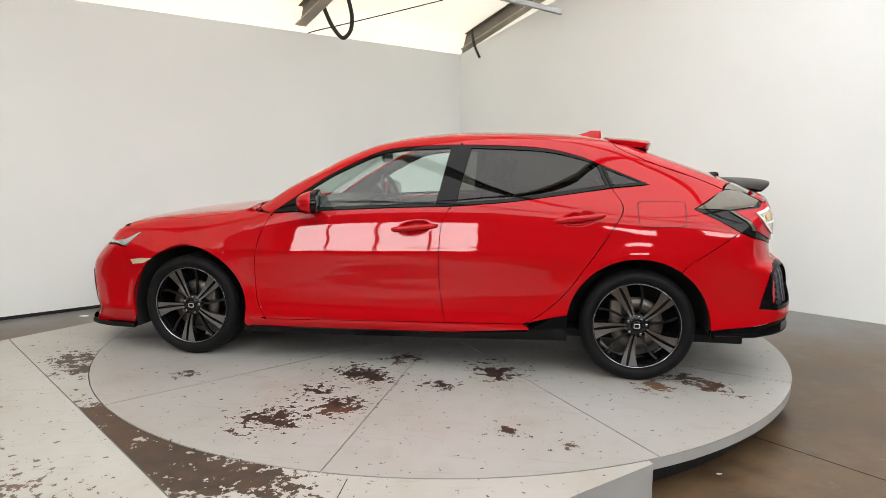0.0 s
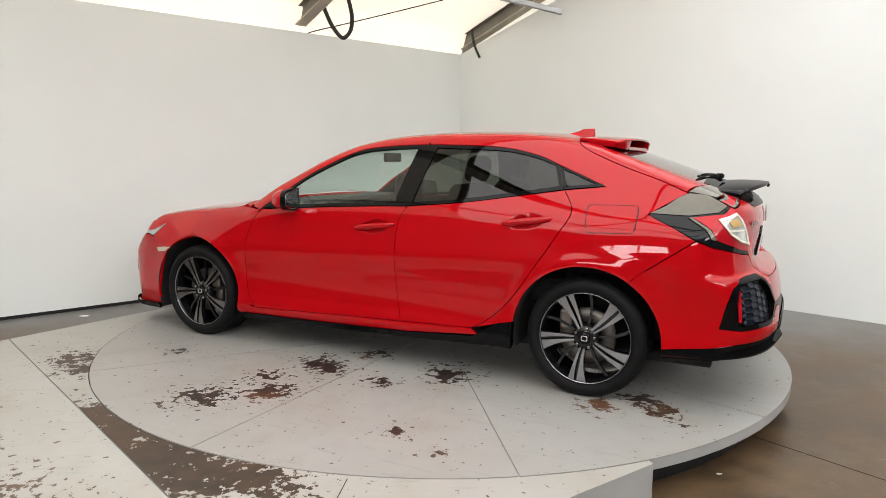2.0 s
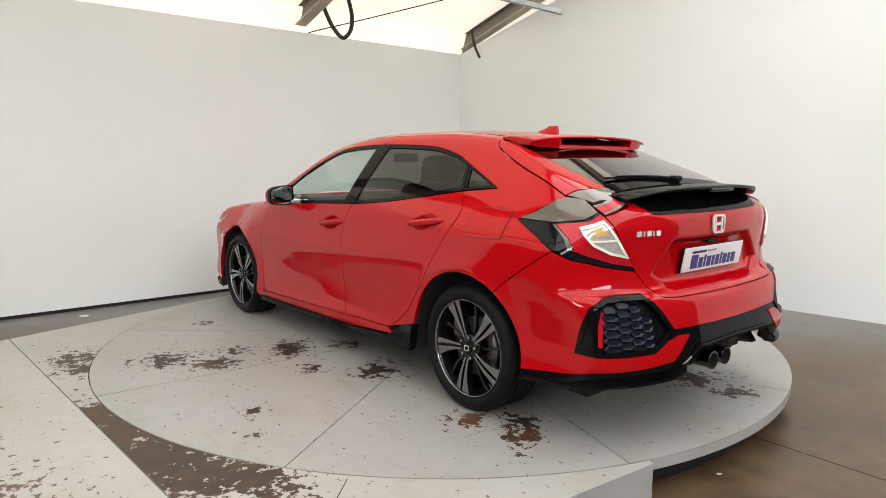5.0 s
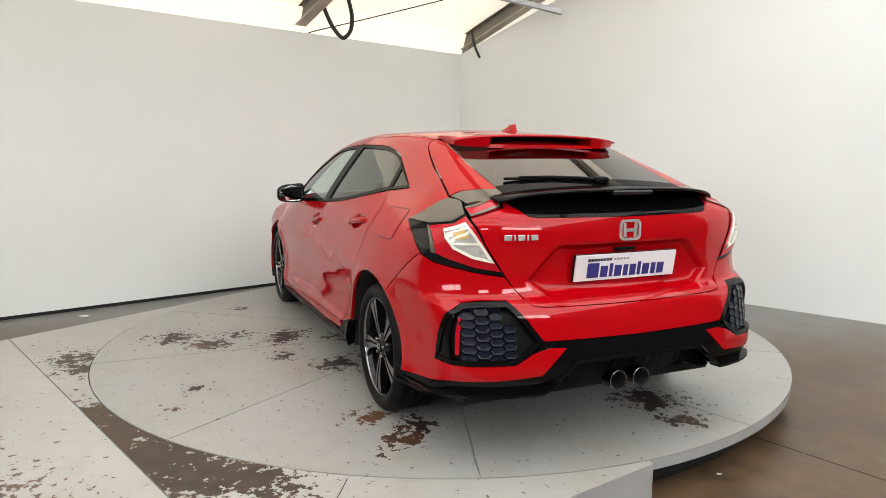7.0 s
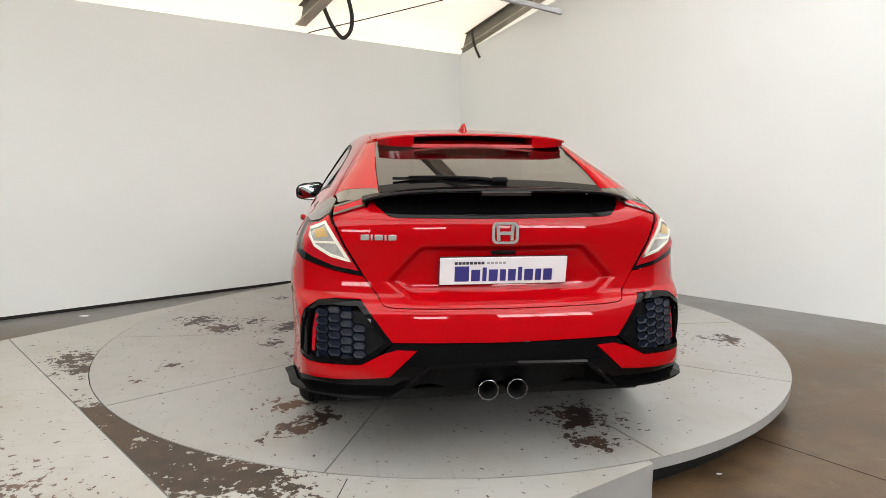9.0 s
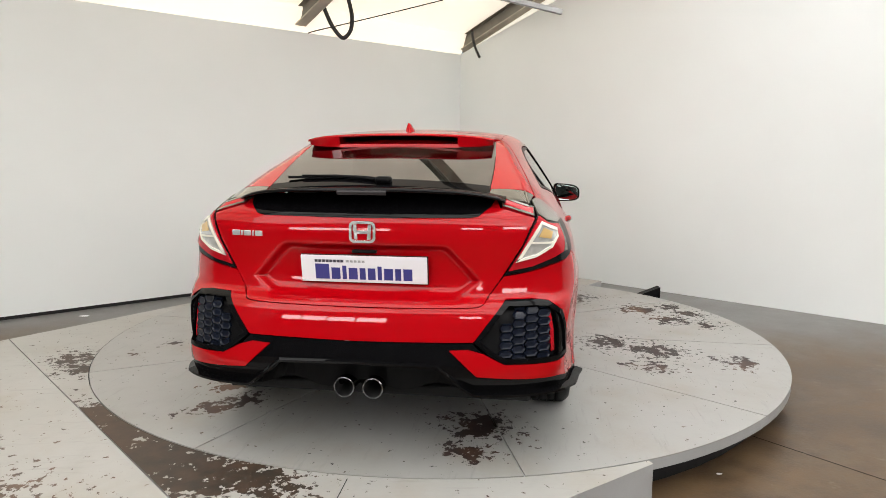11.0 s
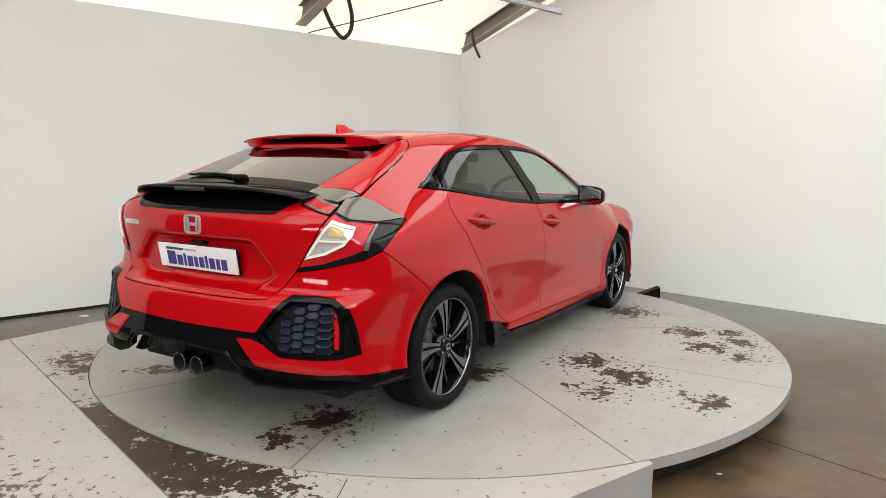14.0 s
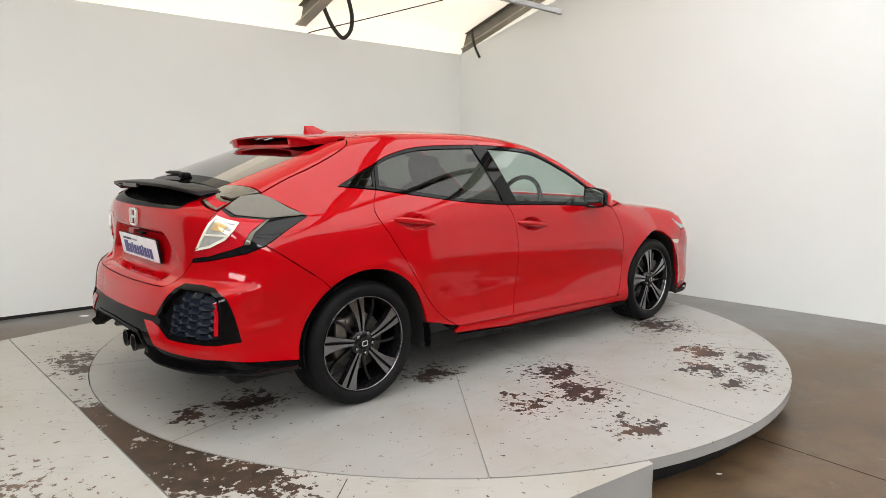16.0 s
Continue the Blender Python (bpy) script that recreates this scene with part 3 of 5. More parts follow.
bmesh.ops.bevel(bm, geom=bm.edges[:], offset=0.006, segments=2, affect="EDGES", profile=0.5)
rail_ob = part("conduit_rail", bm, plain("galvanised_steel", (0.36, 0.37, 0.38), 0.4, metal=0.8, vary=0.15, vary_scale=12), None)
tagged(rail_ob, "grey galvanised rail sticking out under the roof", "rail")


# window panels in the hall behind the camera; the left one mirrors in the flank
def hall_light_window(wx, wz, ww, wh, panes):
    win, wy = new("hall_light_window"), -8.93
    for i in range(panes):
        part("pane", bm_box(wx + (i - (panes - 1) / 2) * ww / panes, wy, wz, ww / panes - 0.06, 0.01, wh - 0.06), WINDOW_LIGHT, win)
    for i in range(panes + 1):
        part("mullion", bm_box(wx + (i - panes / 2) * ww / panes, wy + 0.01, wz, 0.055, 0.06, wh + 0.055, 0.004), RAFTER, win)
    for s in (-1, 1):
        part("rail", bm_box(wx, wy + 0.012, wz + s * wh / 2, ww, 0.06, 0.055, 0.004), RAFTER, win)
    return tagged(win, "bright window panel with steel mullions, added unseen in the dark hall wall", "window", group="hall windows")


hall_light_window(-4.3, 2.3, 3.9, 1.0, 4)
# the middle and right panels are made up, to brighten the white walls
hall_light_window(0.6, 3.3, 1.2, 0.7, 1)
hall_light_window(4.6, 3.7, 3.8, 1.1, 3)
# ---- panels cut out of the body surface ----
def clip_half(poly, axis, value, keep_low):
    out = []
    n = len(poly)
    for i in range(n):
        a, b = poly[i], poly[(i + 1) % n]
        ia = (a[axis] <= value) if keep_low else (a[axis] >= value)
        ib = (b[axis] <= value) if keep_low else (b[axis] >= value)
        if ia:
            out.append(a)
        if ia != ib:
            t = (value - a[axis]) / (b[axis] - a[axis])
            other = a[1 - axis] + t * (b[1 - axis] - a[1 - axis])
            out.append((value, other) if axis == 0 else (other, value))
    return out


def tiles(poly, us, vs):
    """The polygon cut along grid lines."""
    lo, hi = np.min(poly, 0), np.max(poly, 0)
    cells = []
    us, vs = [u for u in us if lo[0] < u < hi[0]], [v for v in vs if lo[1] < v < hi[1]]
    us, vs = [lo[0] - 1e-6, *us, hi[0] + 1e-6], [lo[1] - 1e-6, *vs, hi[1] + 1e-6]
    for v0, v1 in zip(vs, vs[1:]):
        strip = clip_half(clip_half(poly, 1, v0, False), 1, v1, True)
        if len(strip) < 3:
            continue
        for u0, u1 in zip(us, us[1:]):
            cell = clip_half(clip_half(strip, 0, u0, False), 0, u1, True)
            clean = [p for i, p in enumerate(cell) if abs(p[0] - cell[i - 1][0]) + abs(p[1] - cell[i - 1][1]) > 1e-6]
            # drop points where the outline doubles back on itself
            again = True
            while again and len(clean) >= 3:
                again = False
                for i in range(len(clean)):
                    a, b, c = clean[i - 1], clean[i], clean[(i + 1) % len(clean)]
                    d0, d1 = (b[0] - a[0], b[1] - a[1]), (c[0] - b[0], c[1] - b[1])
                    l0, l1 = math.hypot(*d0), math.hypot(*d1)
                    if l0 < 1e-7 or l1 < 1e-7 or d0[0] * d1[0] + d0[1] * d1[1] < -0.99999 * l0 * l1:
                        del clean[i]
                        again = True
                        break
            if len(clean) >= 3:
                area = sum(clean[i - 1][0] * clean[i][1] - clean[i][0] * clean[i - 1][1] for i in range(len(clean)))
                if abs(area) > 1e-7:
                    cells.append(clean)
    return cells


fine = np.linspace(0.0, math.pi, 3000)
track = round_point(fine, np.full(fine.shape, 0.6))
length = np.concatenate([[0], np.cumsum(np.linalg.norm(np.diff(track, axis=0), axis=1))])
WRAP_U = np.interp(np.arange(0.015, length[-1], 0.03), length, fine)
WRAP_V = np.concatenate([np.arange(0.02, 1.19, 0.025), np.arange(1.19, 1.42, 0.012)])
TOP_U, TOP_V = np.arange(-2.3, 2.4, 0.035), np.arange(-0.96, 0.97, 0.04)


def curve(kind, pts, steps=6):
    """A smooth line through points that are given in one view: s side (x, z), r rear (y, z), f front (y, z), t top (x, y)."""
    ps = [np.array(p, float) for p in pts]
    out = []
    for i in range(len(ps) - 1):
        p0, p1, p2, p3 = ps[max(i - 1, 0)], ps[i], ps[i + 1], ps[min(i + 2, len(ps) - 1)]
        for k in range(steps):
            u = k / steps
            out.append((kind, *(0.5 * ((2 * p1) + (p2 - p0) * u + (2 * p0 - 5 * p1 + 4 * p2 - p3) * u * u + (3 * p1 - p0 - 3 * p2 + p3) * u ** 3))))
    out.append((kind, *ps[-1]))
    return out


def straight(kind, pts, step=0.03):
    out = []
    for a, b in zip(pts, pts[1:]):
        n = max(1, int(math.dist(a, b) / step))
        out += [(kind, a[0] + (b[0] - a[0]) * i / n, a[1] + (b[1] - a[1]) * i / n) for i in range(n)]
    out.append((kind, *pts[-1]))
    return out


def arch(cx, a0, a1, r=0.385, n=26):
    return [("s", cx + r * math.cos(radians(a)), HUB + r * math.sin(radians(a)) * 0.985) for a in np.linspace(a0, a1, n)]


def place(line):
    """Points of views to points of the body."""
    out = np.zeros((len(line), 3))
    for kind in "srft":
        at = [i for i, q in enumerate(line) if q[0] == kind]
        if not at:
            continue
        a, b = np.array([line[i][1] for i in at], float), np.array([line[i][2] for i in at], float)
        if kind == "s":
            out[at] = side_point(a, b)
        elif kind == "r":
            out[at] = rear_point(a, b)
        elif kind == "t":
            out[at] = top_point(a, b)
        else:
            x = solve(lambda x: body(x, a, b), np.full(a.shape, 0.5), np.full(a.shape, 3.0))
            out[at] = np.stack([x, a, b], -1)
    return out


def to_params(domain, line):
    if domain == "top":
        return [(a, b) for k, a, b in line]
    p = place(line)
    q = [(math.atan2(max(v[1], 0.0), v[0]), v[2]) for v in p]
    return [c for i, c in enumerate(q) if abs(c[0] - q[i - 1][0]) + abs(c[1] - q[i - 1][1]) > 1e-5]


def lift(domain, q, push=0.0, carve=None):
    """Parameters to points and normals of the body."""
    q = np.array(q, float)
    p = top_point(q[:, 0], q[:, 1]) if domain == "top" else round_point(q[:, 0], q[:, 1])
    n = normals(p)
    if carve is not None:
        e = 0.003
        base = p + n * carve(p)[:, None]
        g = []
        for d in np.eye(3):
            # slope of the carving along each axis turns the normal
            g.append((carve(p + e * d) - carve(p - e * d)) / (2 * e))
        g = np.stack(g, -1)
        g = g - n * (g * n).sum(-1, keepdims=True)
        n = n - g
        n = n / np.linalg.norm(n, axis=-1, keepdims=True)
        p = base
    return p + n * push, n


def shrink(domain, poly, by):
    if not by:
        return poly
    q = np.array(poly)
    if domain == "top":
        scale = np.ones(len(q))
    else:
        e = 1e-3
        scale = np.linalg.norm(round_point(q[:, 0] + e, q[:, 1]) - round_point(q[:, 0] - e, q[:, 1]), axis=1) / (2 * e)
        scale = np.clip(scale, 0.5, 8)
    area = np.sum(np.roll(q[:, 0], 1) * q[:, 1] - q[:, 0] * np.roll(q[:, 1], 1))
    d = np.roll(q, -1, 0) - np.roll(q, 1, 0)
    d[:, 0] *= scale
    d /= np.maximum(np.linalg.norm(d, axis=1, keepdims=True), 1e-9)
    inward = np.stack([-d[:, 1], d[:, 0]], -1) * (1 if area > 0 else -1)
    return [(a + by * i / s, b + by * j) for (a, b), (i, j), s in zip(q, inward, scale)]


def panel_mesh(name, domain, line, material, push=0.0, thick=0.016, gap=0.002, mirror=False, both=False, carve=None, ring=0.0, dense=1):
    """One sheet of bodywork with a folded edge; both: its mirror image is joined to it; ring: only a band of that width along the edge."""
    poly = shrink(domain, to_params(domain, line), gap)
    verts, norms, faces = [], [], []

    def add(points, nrm):
        k = len(verts)
        verts.extend(points)
        norms.extend(nrm)
        return k
    rim_p, rim_n = lift(domain, poly, push, carve)
    if ring:
        inner_p, inner_n = lift(domain, shrink(domain, poly, ring), push, carve)
        k = add(list(rim_p) + list(inner_p), list(rim_n) + list(inner_n))
        m = len(poly)
        faces += [(k + i, k + (i + 1) % m, k + m + (i + 1) % m, k + m + i) for i in range(m)]
    else:
        us, vs = (TOP_U, TOP_V) if domain == "top" else (WRAP_U, WRAP_V)
        if dense > 1:
            us = np.interp(np.arange(0, len(us) - 1 + 1e-9, 1 / dense), np.arange(len(us)), us)
            vs = np.interp(np.arange(0, len(vs) - 1 + 1e-9, 1 / dense), np.arange(len(vs)), vs)
        index, flat, cells = {}, [], tiles(poly, us, vs)
        for cell in cells:
            face = []
            for q in cell:
                key = (round(q[0], 6), round(q[1], 6))
                if key not in index:
                    index[key] = len(flat)
                    flat.append(q)
                if not face or face[-1] != index[key]:
                    face.append(index[key])
            if len(face) > 2 and face[0] == face[-1]:
                face.pop()
            # a cell that an edge splits in two gives two faces
            loop = []
            for v in face:
                if v in loop:
                    cut = loop[loop.index(v):]
                    del loop[loop.index(v):]
                    if len(cut) > 2:
                        faces.append(tuple(cut))
                loop.append(v)
            if len(loop) > 2:
                faces.append(tuple(loop))
        p, n = lift(domain, flat, push, carve)
        add(list(p), list(n))
    if thick:
        loops = [rim_p] if not ring else [rim_p, inner_p]
        nrm = [rim_n] if not ring else [rim_n, inner_n]
        for lp, ln in zip(loops, nrm):
            tang = np.roll(lp, -1, 0) - np.roll(lp, 1, 0)
            out = np.cross(tang, ln)
            out /= np.maximum(np.linalg.norm(out, axis=1, keepdims=True), 1e-9)
            k = add(list(lp) + list(lp - ln * thick), list(out) * 2)
            m = len(lp)
            faces += [(k + i, k + (i + 1) % m, k + m + (i + 1) % m, k + m + i) for i in range(m)
                      if not (both and abs(lp[i][1]) < 1e-3 and abs(lp[(i + 1) % m][1]) < 1e-3)]
    verts, norms = np.array(verts), np.array(norms)
    # every face looks the way of its normals
    flip = []
    for f in faces:
        a, b, c = verts[f[0]], verts[f[1]], verts[f[-1]]
        flip.append(tuple(reversed(f)) if np.dot(np.cross(b - a, c - a), norms[f[0]]) < 0 else f)
    faces = flip
    if mirror or both:
        mv, mn = verts * (1, -1, 1), norms * (1, -1, 1)
        mf = [tuple(reversed(f)) for f in faces]
        if both:
            faces = faces + [tuple(i + len(verts) for i in f) for f in mf]
            verts, norms = np.concatenate([verts, mv]), np.concatenate([norms, mn])
        else:
            verts, norms, faces = mv, mn, mf
    me = bpy.data.meshes.new(name)
    me.from_pydata([tuple(v) for v in verts], [], faces)
    me.validate()
    me.materials.append(material)
    me.shade_smooth()
    me.normals_split_custom_set_from_vertices([tuple(n) for n in norms])
    return me


def panel(name, domain, line, material, parent, label="", **how):
    ob = new(name, panel_mesh(name, domain, line, material, **how))
    ob.parent = parent
    if label:
        ob["label"] = label
    return ob


def pair(name, domain, line, material, parents, label="", **how):
    """The same panel on both flanks."""
    if not isinstance(parents, (list, tuple)):
        parents = (parents, parents)
    return [panel(name, domain, line, material, parents[0], label, **how), panel(name, domain, line, material, parents[1], label, mirror=True, **how)]


car = new("hatchback_car")
tagged(car, "shiny red five-door hatchback with black trim parked on the turntable", "car")

# lines of the flanks
FRONT_GAP = [(0.80, 0.899), (0.867, 0.757), (0.898, 0.584), (0.892, 0.374), (0.83, 0.259)]
MID_GAP = [(-0.291, 0.957), (-0.243, 0.85), (-0.231, 0.654), (-0.24, 0.453), (-0.269, 0.288)]
REAR_GAP = [(-1.19, 1.068), (-1.252, 0.96), (-1.182, 0.825), (-1.068, 0.65), (-0.951, 0.485), (-0.829, 0.365), (-0.72, 0.30)]
BELT_LINE = [(0.80, 0.899), (0.53, 0.917), (0.03, 0.945), (-0.291, 0.957), (-0.62, 0.987), (-0.935, 1.031), (-1.19, 1.068), (-1.40, 1.09)]
ARC_LINE = [(0.80, 0.899), (0.51, 1.10), (0.35, 1.189), (0.152, 1.275), (-0.056, 1.302), (-0.363, 1.311), (-0.764, 1.296), (-0.994, 1.252), (-1.13, 1.200), (-1.40, 1.09)]

GRIPS = ((-0.085, 0.834, 0.030), (-1.02, 0.905, 0.036))


def grip_hollow(p):
    """The hollows behind the door handles."""
    out = np.zeros(len(p))
    for x, z, rise in GRIPS:
        u = p[:, 0] - x
        v = p[:, 2] - z + rise * 0.5 * u / 0.142
        e = np.sqrt((u / 0.088) ** 2 + (v / 0.036) ** 2)
        out -= 0.020 / (1 + np.exp(np.clip((e - 0.92) / 0.05, -40, 40)))
    return out


front_doors = pair("front_door", "wrap", curve("s", FRONT_GAP) + straight("s", [(0.83, 0.259), (-0.269, 0.288)]) + curve("s", MID_GAP[::-1]) + curve("s", BELT_LINE[:4][::-1]), RED, car, carve=grip_hollow, dense=2)
rear_doors = pair("rear_door", "wrap", curve("s", MID_GAP) + straight("s", [(-0.269, 0.288), (-0.72, 0.30)]) + curve("s", REAR_GAP[::-1]) + curve("s", BELT_LINE[3:7][::-1]), RED, car, carve=grip_hollow, dense=2)
HOOD_EDGE = [(0.93, 0.79), (1.2, 0.775), (1.5, 0.745), (1.75, 0.69)]
fender = (curve("s", FRONT_GAP[::-1]) + curve("t", HOOD_EDGE) + straight("s", [(1.70, 0.752), (1.79, 0.665), (1.745, 0.60), (1.665, 0.545)])
          + arch(AXLE, 38, 193) + straight("s", [(0.955, 0.205), (0.88, 0.226), (0.83, 0.259)]))
pair("front_fender", "wrap", fender, RED, car)
panel("bonnet", "top", straight("t", [(1.93, 0.0), (1.90, 0.45), (1.78, 0.66)]) + curve("t", HOOD_EDGE[::-1]) + straight("t", [(0.93, 0.79), (0.97, 0.5), (1.0, 0.0)]), RED, car, both=True, gap=0.0)
WIND_EDGE = [(0.90, 0.73), (0.6, 0.665), (0.3, 0.585), (0.08, 0.525)]
HATCH_GAP = [(-1.20, 0.50), (-1.252, 0.555), (-1.469, 0.616), (-1.63, 0.65), (-1.80, 0.685)]
TAIL_LOW = [("s", -1.625, 0.961), ("s", -1.79, 0.873), ("s", -1.857, 0.828)]
quarter = (curve("s", ARC_LINE) + straight("s", [(-1.40, 1.09), (-1.19, 1.068)]) + curve("s", REAR_GAP) + straight("s", [(-0.72, 0.30), (-0.955, 0.36)])
           + arch(-AXLE, 8, 124) + straight("s", [(-1.60, 0.664), (-1.86, 0.846), (-1.754, 0.904), (-1.628, 0.961)])
           + [("s", -1.70, 1.005), ("t", -1.76, 0.715)]
           + curve("t", HATCH_GAP[::-1]) + straight("t", [(-1.20, 0.50), (-0.9, 0.505), (-0.4, 0.515), (0.08, 0.525)]) + curve("t", WIND_EDGE[::-1]))
pair("rear_quarter_panel", "wrap", quarter, RED, car)
panel("roof", "top", straight("t", [(0.10, 0.0), (0.08, 0.525)]) + straight("t", [(0.08, 0.525), (-0.4, 0.515), (-0.9, 0.505), (-1.20, 0.50), (-1.235, 0.0)]), RED, car, both=True, gap=0.0)
panel("windscreen", "top", straight("t", [(0.10, 0.0), (0.08, 0.525)]) + curve("t", WIND_EDGE[::-1]) + straight("t", [(0.92, 0.73), (0.985, 0.0)]), SIDE_GLASS, car, "clear laminated windscreen", both=True, thick=0.0, gap=0.0)

# sills
sill = straight("s", [(0.88, 0.226), (0.83, 0.259), (-0.269, 0.288), (-0.72, 0.30), (-0.765, 0.268), (-0.31, 0.231), (0.377, 0.216), (0.88, 0.212)])
pair("sill", "wrap", sill, RED, car)
skirt = straight("s", [(0.93, 0.215), (0.377, 0.219), (-0.31, 0.233), (-0.74, 0.262), (-0.885, 0.348), (-0.965, 0.36), (-0.965, 0.222), (-0.3, 0.197), (0.377, 0.182), (0.93, 0.175)])
pair("side_skirt", "wrap", skirt, GLOSS, car, "gloss black side skirt", push=0.012, thick=0.05)

# side windows: black surround and glass
front_win = curve("s", [(0.76, 0.906), (0.53, 0.921), (0.03, 0.949), (-0.245, 0.958)]) + straight("s", [(-0.245, 0.96), (-0.315, 1.309)]) + curve("s", [(-0.315, 1.309), (-0.056, 1.299), (0.152, 1.272), (0.35, 1.186), (0.51, 1.097), (0.76, 0.92)])
rear_win = curve("s", [(-0.25, 0.958), (-0.62, 0.989), (-0.935, 1.033), (-1.185, 1.072)]) + straight("s", [(-1.185, 1.072), (-1.128, 1.198)]) + curve("s", [(-1.128, 1.198), (-0.994, 1.249), (-0.764, 1.293), (-0.363, 1.309), (-0.32, 1.309)]) + straight("s", [(-0.32, 1.309), (-0.25, 0.958)])
quart_win = straight("s", [(-1.19, 1.073), (-1.392, 1.092)]) + curve("s", [(-1.392, 1.092), (-1.26, 1.145), (-1.133, 1.195)]) + straight("s", [(-1.133, 1.195), (-1.19, 1.073)])
for line, owner, mat, band in ((front_win, front_doors, SIDE_GLASS, 0.017), (rear_win, rear_doors, DARK_GLASS, 0.017), (quart_win, car, DARK_GLASS, 0.012)):
    pair("window_surround", "wrap", line, GLOSS, owner, "gloss black window surround", push=0.001, ring=band, gap=0.0, thick=0.012)
    pair("window_glass", "wrap", line, mat, owner, "tinted side window glass", push=-0.004, gap=0.006, thick=0.0)
b_post = straight("s", [(-0.205, 0.962), (-0.262, 1.305), (-0.385, 1.307), (-0.318, 0.964), (-0.205, 0.962)])
pair("pillar_trim", "wrap", b_post[:-1], GLOSS, car, "gloss black centre pillar trim", push=0.003, gap=0.0, thick=0.006)
pair("mirror_base_trim", "wrap", straight("s", [(0.79, 0.905), (0.56, 0.922), (0.60, 1.02), (0.79, 0.905)])[:-1], GLOSS, car, push=0.003, gap=0.0, thick=0.006)

# inner linings keep daylight out of the gaps
pair("door_lining", "wrap", curve("s", [(0.87, 0.80), (0.86, 0.4), (0.80, 0.23)]) + straight("s", [(0.80, 0.23), (-0.72, 0.26), (-1.1, 0.72), (-1.22, 0.96), (-1.15, 1.05), (-0.62, 0.975), (0.75, 0.89)]), DARK, car, push=-0.035, gap=0.0, thick=0.0)

pair("pillar_lining", "wrap", curve("s", ARC_LINE) + [("s", -1.60, 1.0), ("t", -1.76, 0.70)] + curve("t", HATCH_GAP[::-1]) + straight("t", [(-1.20, 0.51), (-0.9, 0.515), (-0.4, 0.525), (0.08, 0.535)]) + curve("t", WIND_EDGE[::-1]), DARK, car, push=-0.024, gap=0.0, thick=0.0)
pair("inner_sill", "wrap", [("s", 0.80, 0.215), ("s", 0.80, 0.30), ("s", 0.93, 0.30), ("s", 0.945, 0.21)], RED, car, push=-0.008, gap=0.0, thick=0.0)
pair("inner_flange", "wrap", [("s", -1.56, 0.645), ("s", -1.64, 0.66), ("s", -1.64, 0.72), ("s", -1.56, 0.70)], RED, car, push=-0.008, gap=0.0, thick=0.0)

# fuel flap
flap = straight("s", [(-1.345, 1.0), (-1.56, 1.002)]) + curve("s", [(-1.56, 1.002), (-1.583, 0.985), (-1.58, 0.89), (-1.562, 0.866)]) + straight("s", [(-1.562, 0.866), (-1.365, 0.862)]) + curve("s", [(-1.365, 0.862), (-1.338, 0.88), (-1.328, 0.98), (-1.345, 1.0)])[:-1]
panel("fuel_flap", "wrap", flap, RED, car, push=0.0018, thick=0.003, gap=0.003)
panel("flap_gap", "wrap", flap, BLACK, car, push=0.0006, ring=0.0035, gap=0.0, thick=0.0)

# ---- tail ----
def recess(p):
    """The hollow that holds the number plate."""
    y, z = np.abs(p[:, 1]), p[:, 2]
    half = 0.335 + 0.125 * np.clip((0.872 - z) / 0.13, 0, 1) - 0.07 * np.clip((0.742 - z) / 0.05, 0, 1)
    s = lambda v, w: 1 / (1 + np.exp(-np.clip(v / w, -30, 30)))
    return -0.036 * s(half - y, 0.007) * s(0.873 - z, 0.004) * s(z - 0.688, 0.009)


gate = (straight("r", [(0.0, 1.075), (0.53, 1.06)]) + straight("r", [(0.545, 1.032), (0.684, 0.993)]) + straight("r", [(0.684, 0.990), (0.637, 0.884), (0.564, 0.765), (0.50, 0.672)])
        + curve("r", [(0.50, 0.672), (0.465, 0.652), (0.30, 0.647), (0.0, 0.645)]))
tailgate = panel("tailgate", "wrap", gate, RED, car, both=True, carve=recess, gap=0.0, dense=3)
GLASS_EDGE = [(-1.27, 0.475), (-1.6, 0.492), (-1.93, 0.49)]
panel("rear_window", "top", straight("t", [(-1.23, 0.0), (-1.27, 0.475)]) + curve("t", GLASS_EDGE) + straight("t", [(-1.93, 0.49), (-2.0, 0.0)]), REAR_GLASS, tailgate, "dark tinted rear window", both=True, thick=0.0, gap=0.0)
panel("window_band", "top", straight("t", [(-1.85, 0.0), (-1.85, 0.490)]) + straight("t", [(-1.93, 0.489), (-2.03, 0.0)]), GLOSS, tailgate, "black printed band of the rear window", both=True, thick=0.0, gap=0.0, push=0.002)
pair("tailgate_pillar", "top", curve("t", [(-1.20, 0.497), (-1.252, 0.552), (-1.469, 0.612), (-1.63, 0.646), (-1.79, 0.679)]) + straight("t", [(-1.79, 0.679), (-1.84, 0.60), (-1.875, 0.493)]) + curve("t", [(-1.875, 0.493), (-1.6, 0.494), (-1.27, 0.477)]), RED, tailgate, gap=0.0015)

pair("lamp_top", "top", straight("t", [(-1.80, 0.677), (-1.845, 0.60), (-1.878, 0.495), (-1.97, 0.49), (-1.98, 0.55), (-1.93, 0.662), (-1.80, 0.677)])[:-1], LENS_TOP, tailgate, "smoked upper lamp cover", push=0.002, gap=0.002, thick=0.01)

# lamps
LAMP_FOOT = [("s", -1.935, 0.815), ("r", 0.745, 0.797), ("r", 0.675, 0.779), ("r", 0.567, 0.762)]
